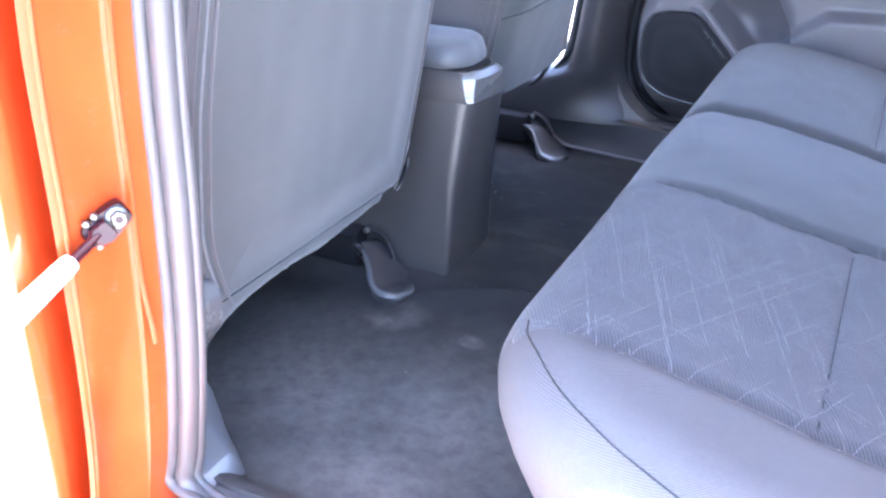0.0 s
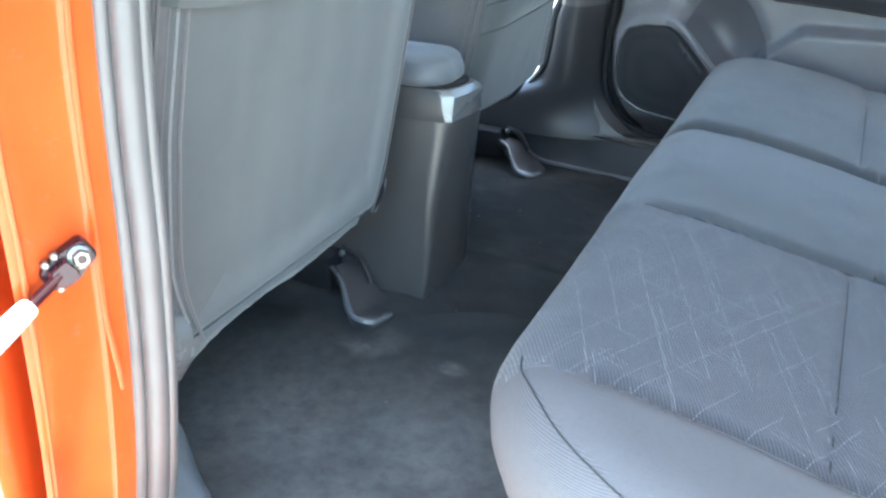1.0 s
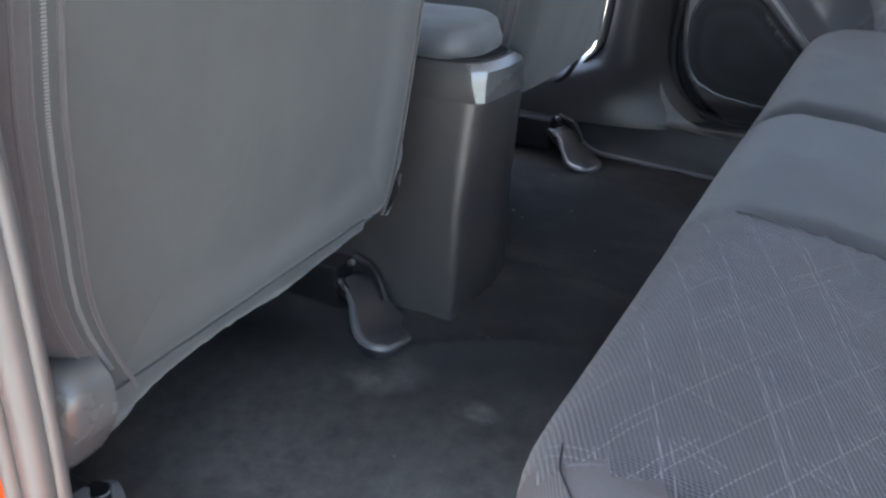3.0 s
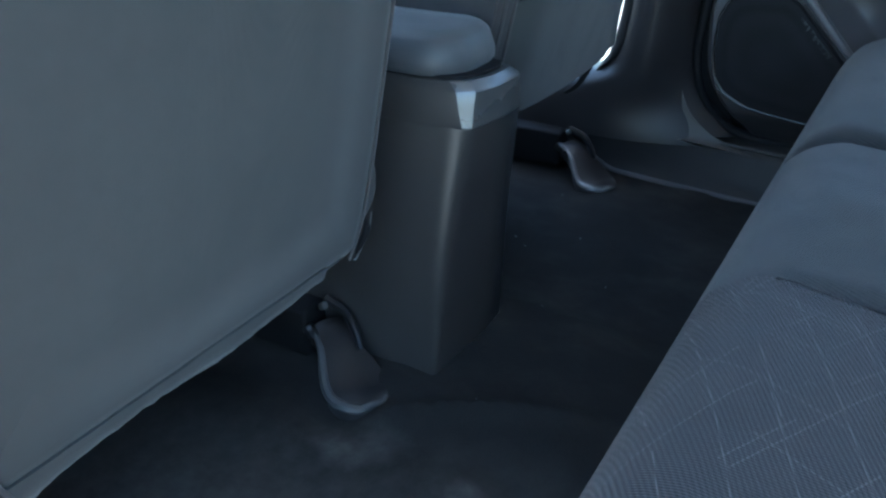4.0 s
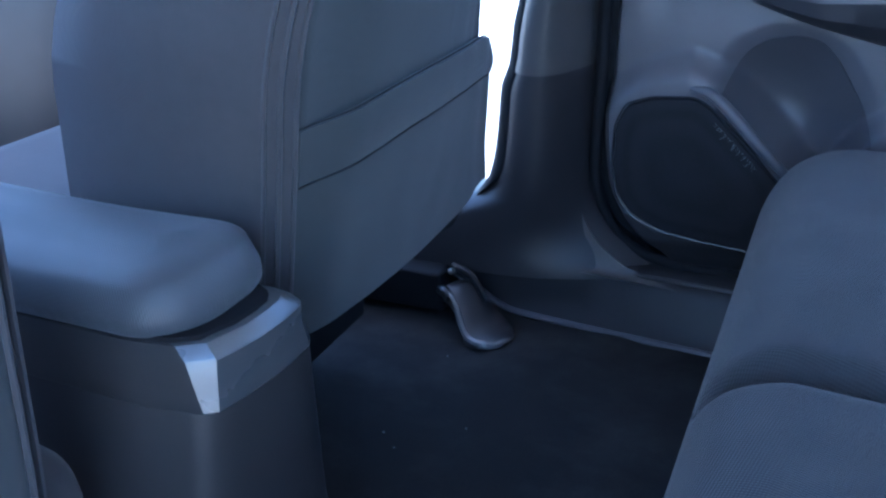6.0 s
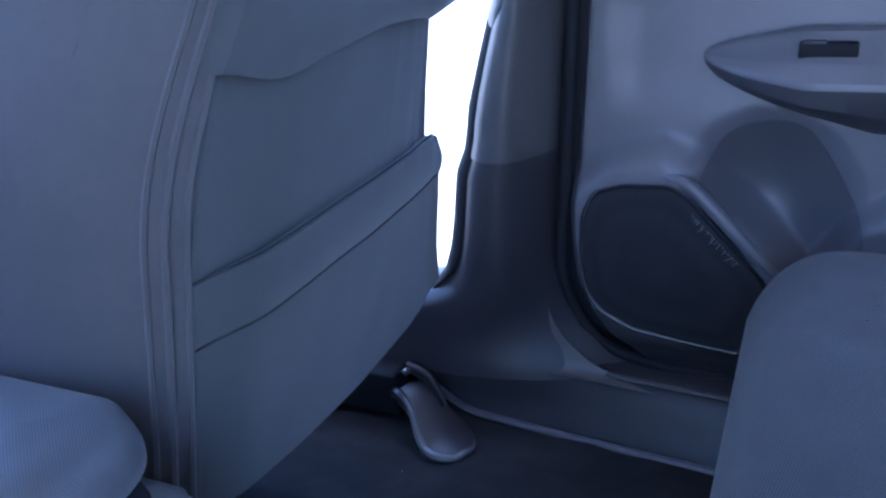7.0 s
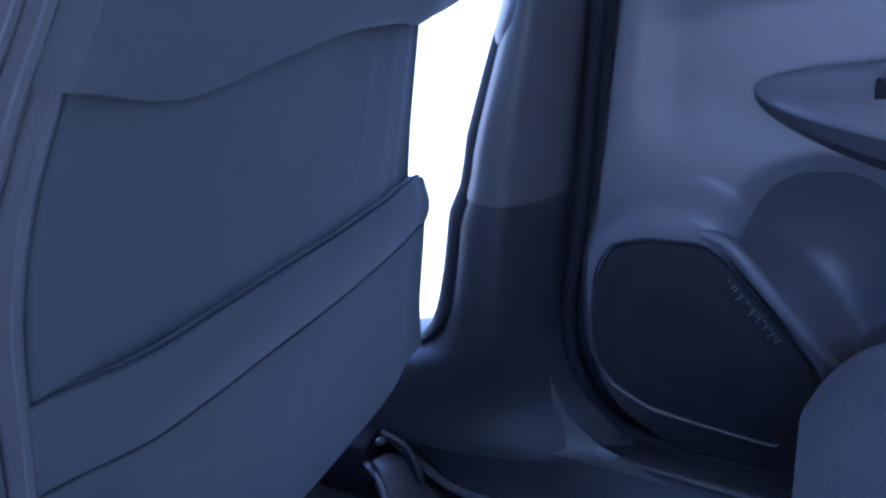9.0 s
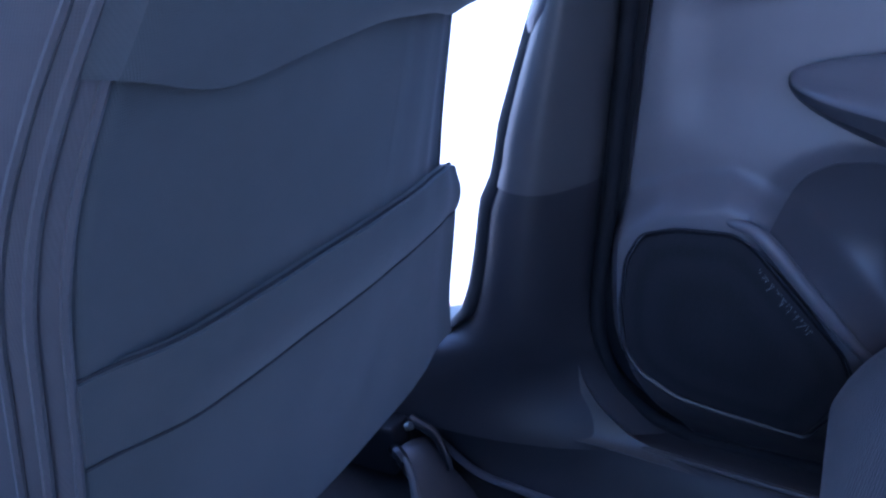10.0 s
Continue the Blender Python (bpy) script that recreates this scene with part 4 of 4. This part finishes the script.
        solid("cover_corner", *tube([at(hw - 0.006, zb + 0.130, -0.06), at(hw + 0.008, zb + 0.090, -0.052), at(hw + 0.010, zb + 0.050, -0.05), at(hw - 0.012, zb + 0.0, -0.055)], lambda t: 0.010 + 0.022 * math.sin(math.pi * t) ** 0.7, 14, 8), COVER_SIDE, seat)
        barrel = round_poly([(-0.720, 0.545), (-0.622, 0.549), (-0.604, 0.530), (-0.609, 0.492), (-0.640, 0.446), (-0.680, 0.412), (-0.740, 0.405)], 0.011, 5)
        solid("recliner_cover", *loft([[(-0.68 + (x + 0.68) * k, y, 0.475 + (z - 0.475) * k) for x, z in barrel] for y, k in ((0.552, 0.72), (0.5545, 0.84), (0.560, 0.93), (0.569, 0.98), (0.580, 1.0), (0.601, 1.0))]), HINGE, seat, "pale grey plastic hinge cover", 60)
    # seat cushion, its frame and the rails
    cz = zb + (0.035 if pocket else -0.01)
    base = pad(0.50, 2 * hw, (0.05, 0.10, 0.10, 0.05), [(0.04, cz - 0.10), (0.01, cz - 0.09), (0.0, cz - 0.06), (-0.004, cz - 0.03), (0.002, cz - 0.012)],
               lambda u, v, e: cz - 0.012 + (0.03 - (0.05 if pocket else 0.02) * u / 0.25) * sstep(0, 0.07, e), 16, lambda u, v, d: (xb - 0.40 + u, yc + v, d), 20, 24, 6, True)
    solid("seat_cushion", *base, COVER_SIDE, seat)
    solid("seat_pan", *rounded_box(xb - 0.62, xb - 0.16, yc - hw + 0.05, yc + hw - 0.05, 0.345, cz - 0.09, 0.01), BLACKRUBBER, seat, "black seat frame")
    return seat


front_seat("driver_seat", "front seat in a plain grey cloth cover, frayed along its hem", 0.80, 0.255, -0.634, 0.474, 0.20, -1, False,
           [(0.45, 0.612), (0.50, 0.602), (0.54, 0.580), (0.60, 0.557), (0.75, 0.549), (0.90, 0.562), (1.14, 0.62)],
           [(0.45, 1.040), (0.50, 1.056), (0.53, 1.066), (0.60, 1.070), (0.80, 1.072), (0.95, 1.062), (1.14, 1.01)],
           [(0.50, 0.89), (0.54, 0.885), (0.609, 0.870), (0.684, 0.865), (0.80, 0.868), (1.05, 0.87)])
front_seat("passenger_seat", "front seat in a grey cloth cover with a hemmed rear pocket", 1.510, 0.222, -0.626, 0.532, 0.25, 0, True,
           [(0.50, 1.292), (0.60, 1.290), (0.72, 1.284), (0.80, 1.278), (0.86, 1.296), (0.92, 1.33), (1.14, 1.38)],
           [(0.50, 1.758), (0.54, 1.745), (0.58, 1.722), (0.61, 1.706), (0.65, 1.690), (0.69, 1.675), (0.72, 1.664), (0.75, 1.652), (0.79, 1.638), (0.86, 1.620), (1.14, 1.56)],
           [(1.22, 0.876), (1.305, 0.874), (1.335, 0.869), (1.362, 0.862), (1.385, 0.863), (1.47, 0.874), (1.55, 0.870), (1.59, 0.872), (1.605, 0.880), (1.70, 0.92)])


def rail_cover(x, y, z, turn, rail_y):
    """Plastic cover on the rear end of a seat rail; x, y, z: the tip of its tongue."""
    rail = thing("seat_rail", (x - 0.1, y, z), "black seat rail end cover bolted to the carpet", "seat rail", "seat rails")
    c, s = math.cos(radians(turn)), math.sin(radians(turn))

    def put(a, b, h):
        return Vector((x + a * c - b * s, y + a * s + b * c, z + h))

    def tongue(p, q):
        a = -0.120 + 0.120 * p
        w = (0.022 + 0.015 * sstep(0.20, 0.65, p)) * math.sqrt(max(0.0004, 1 - max(0.0, (p - 0.70) / 0.30) ** 2))
        h = 0.006 + 0.048 * (1 - sstep(0.05, 0.80, p))
        b = 2 * q - 1
        return put(a, b * w, h + 0.004 * (1 - b * b) - 0.004 * max(0.0, (p - 0.8) / 0.2) ** 2)

    cov = solid("end_cover", *sheet(tongue, 30, 12, lambda p: p - Vector((0, 0, 0.022))), MATTE, rail, "smooth black plastic cover")
    # paler tube on the left and front lip paints the highlight from the doorway
    rim = [tongue(p, 0.0) for p in (0.0, 0.15, 0.3, 0.45, 0.6, 0.7, 0.8, 0.88, 0.94, 0.98)] + [tongue(1.0, 0.5)] + [tongue(p, 1.0) for p in (0.98, 0.94)]
    solid("rim", *tube(rim, lambda t: 0.0026 + 0.0042 * math.sin(math.pi * t), 8, 5), EDGE_GLINT, cov, "worn shiny rim")
    solid("knuckle", *tube([put(-0.128, -0.020, 0.048), put(-0.115, -0.022, 0.052), put(-0.10, -0.022, 0.046)], 0.008, 8), GLOSS, cov)
    solid("cheek", *tube([put(-0.135, 0.010, 0.076), put(-0.105, 0.022, 0.068), put(-0.082, 0.023, 0.050), put(-0.070, 0.022, 0.034)], lambda t: 0.007 - 0.003 * t, 8), GLOSS, cov)
    b = put(-0.128, 0.0, 0.072)
    solid("bolt", *tube([b, b + Vector((0.006, 0, 0.004))], 0.005, 8, 0), STEEL, rail, "zinc bolt")
    solid("rail", *rounded_box(x - 0.62, x - 0.12, rail_y - 0.022, rail_y + 0.022, z + 0.008, z + 0.075, 0.006), BLACKRUBBER, rail)


rail_cover(-0.630, 1.046, 0.280, -27, 1.10)
rail_cover(-0.620, 1.780, 0.271, -29, 1.845)

# ---- rear bench ----
bench = thing("rear_bench", (0.06, 1.185, 0.28), "dark cloth rear bench seat with pale-lined inserts and stitched creases", "car seat")
GA, GB, GN, GX = 1.020, 1.352, 0.634, 0.022


def groove(a, w):
    return math.exp(-(a / w) ** 2)


def bench_top(x, y, e):
    z = lerp(x, [(-0.30, 0.580), (-0.22, 0.588), (-0.15, 0.584), (-0.05, 0.566), (0.05, 0.546), (0.20, 0.522), (0.40, 0.50)])
    q = max(0.0, 1 - e / 0.075)
    z -= 0.062 * (1 - math.sqrt(max(0.0, 1 - q * q)))
    body = sstep(0.0, 0.03, e)
    z -= 0.007 * groove(y - GA, 0.007) * sstep(-0.24, -0.16, x) + 0.016 * groove(y - GB, 0.012)
    z -= 0.007 * groove(y - GN, 0.007) * sstep(-0.235, -0.17, x)
    inset = sstep(GN - 0.02, GN + 0.03, y) * (1 - sstep(GA - 0.02, GA + 0.02, y))
    z -= 0.006 * groove(x - GX, 0.006) * max(inset, sstep(GB, GB + 0.05, y)) + 0.003 * inset
    z += 0.012 * math.sin(math.pi * min(1, max(0, (y - GA) / (GB - GA)))) * body
    z += 0.014 * math.sin(math.pi * min(1, max(0, (y - GB) / (1.885 - GB)))) ** 0.6 * body
    z += 0.006 * math.sin(math.pi * min(1, max(0, (y - GN) / (GA - GN)))) * body
    return z + 0.0022 * noise.noise((x * 9, y * 8, 5)) + 0.0010 * noise.noise((x * 26, y * 22, 9))


verts, faces = pad(0.67, 1.40, (0.06, 0.12, 0.22, 0.06), [(0.13, 0.262), (0.10, 0.285), (0.060, 0.35), (0.030, 0.42), (0.011, 0.47), (0.001, 0.505), (0.0, 0.528)],
                   lambda u, v, e: bench_top(0.05 + u, 1.185 + v, e), 56, lambda u, v, d: (0.05 + u, 1.185 + v, d), 26, 170, 16, True)
nring = len(rounded_rect(0.3, 0.7, (0.1,) * 4, 26, 170, 16))
parts = {"seat_insert": [], "side_panel": [], "bolster": [], "cushion": []}
SEAM = [(-0.262, 0.68), (-0.240, 0.625), (-0.185, 0.560), (-0.118, 0.520), (-0.024, 0.499), (0.40, 0.496)]
for f in faces:
    if len(f) > 4:
        parts["cushion"].append(f)
        continue
    x = sum(verts[i][0] for i in f) / 4
    y = sum(verts[i][1] for i in f) / 4
    z = sum(verts[i][2] for i in f) / 4
    if GN < y < GA and z > 0.44:
        parts["seat_insert"].append(f)
    elif y < GN or (y < 0.72 and x < -0.1 and z < 0.56):
        parts["bolster" if y > lerp(x, SEAM) and z > 0.53 else "side_panel"].append(f)
    else:
        parts["cushion"].append(f)
solid("cushion", verts, parts["cushion"], SEAT, bench)
solid("seat_insert", verts, parts["seat_insert"], INSERT, bench, "dark cloth insert with thin pale crossing lines")
solid("side_panel", verts, parts["side_panel"], RIBS, bench, "finely ribbed cloth side")
solid("bolster", verts, parts["bolster"], BOLSTER, bench, "ribbed cloth edge of the cushion")
# stitched seams laid in the grooves
def seam(points, r=0.0010):
    solid("seam", *tube(points, r, 6, 5), THREAD, bench)


def rim_e(x, y):
    """Distance of a point of the plan from the bench's rim."""
    dx, dy = x + 0.285, y - 0.485
    if dx < 0.22 and dy < 0.22:
        return max(0.0, 0.22 - math.hypot(0.22 - dx, 0.22 - dy))
    return max(0.0, min(dx, dy))


def on_top(x, y, lift=0.0006):
    return x, y, bench_top(x, y, rim_e(x, y)) + lift


seam([on_top(-0.225 + 0.012 * k, GA) for k in range(48)])
seam([on_top(-0.280 + 0.012 * k, GB) for k in range(50)], 0.0016)
solid("piping", *tube([on_top(-0.240 + 0.010 * k, GN + 0.001, -0.0010) for k in range(60)], 0.0019, 8, 4), BOLSTER, bench)
seam([on_top(GX, GN + 0.002 + 0.012 * k) for k in range(31)])
seam([on_top(GX, GB + 0.03 + 0.012 * k) for k in range(30)])
seam([on_top(p.x, p.y, 0.0006) for p in smooth_path([(-0.252, 0.655, 0), (-0.238, 0.622, 0), (-0.185, 0.560, 0), (-0.118, 0.520, 0), (-0.024, 0.499, 0), (0.08, 0.496, 0), (0.24, 0.496, 0)], 5)], 0.0008)
# backrest, leaning back behind the cushion
rest2 = pad(1.40, 0.66, (0.10, 0.10, 0.04, 0.04), [(0.04, -0.12), (0.0, -0.09), (-0.003, -0.04), (0.004, -0.014)],
            lambda u, v, e: -0.014 + 0.03 * sstep(0, 0.08, e) - 0.012 * groove(u + 0.18, 0.012) - 0.012 * groove(u - 0.20, 0.012), 30,
            lambda u, v, d: (0.40 - d + 0.36 * (v + 0.33), 1.185 + u, 0.50 + v + 0.33 + 0.36 * d), 80, 30, 8, True)
solid("backrest", *rest2, SEAT, bench)

# hanging strap of the passenger seat's cover, and lint on the bench
strap2 = thing("cover_strap", (-0.66, 1.74, 0.35), "dark cloth strap tucked under the seat cover", "strap")
solid("strap", *tube([(-0.640, 1.738, 0.545), (-0.662, 1.746, 0.50), (-0.685, 1.756, 0.465), (-0.71, 1.770, 0.445)], 0.006, 8, 5, 0.25), THREAD, strap2)
random.seed(9)
bits = []
for k in range(22):
    x, y = random.uniform(-0.22, 0.05), random.uniform(0.62, 1.75)
    p = Vector(on_top(x, y, 0.0012))
    a, q = random.uniform(0, 6.28), random.choice((0.0006, 0.0008, 0.001, 0.0014))
    d = Vector((q * math.cos(a), q * math.sin(a), 0))
    bits.append(tube([p - d, p + d], 0.0004, 4, 0))
lint = solid("lint", *join(*bits), LEVER)
tagged(lint, "pale specks of lint on the bench cloth", "lint", kind="stuff")
bits = []
for k in range(14):
    x, y = random.uniform(-0.70, -0.30), random.uniform(0.62, 1.80)
    z = floor_z(x, y) + 0.0012
    r = random.choice((0.0006, 0.0007, 0.0009, 0.0012))
    bits.append(box(x - r, x + r, y - r * 0.8, y + r * 0.8, z - 0.001, z + r))
grit = solid("grit", *join(*bits), DOORTRIM)
tagged(grit, "fine grit and crumbs on the dark carpet", "grit", kind="stuff")
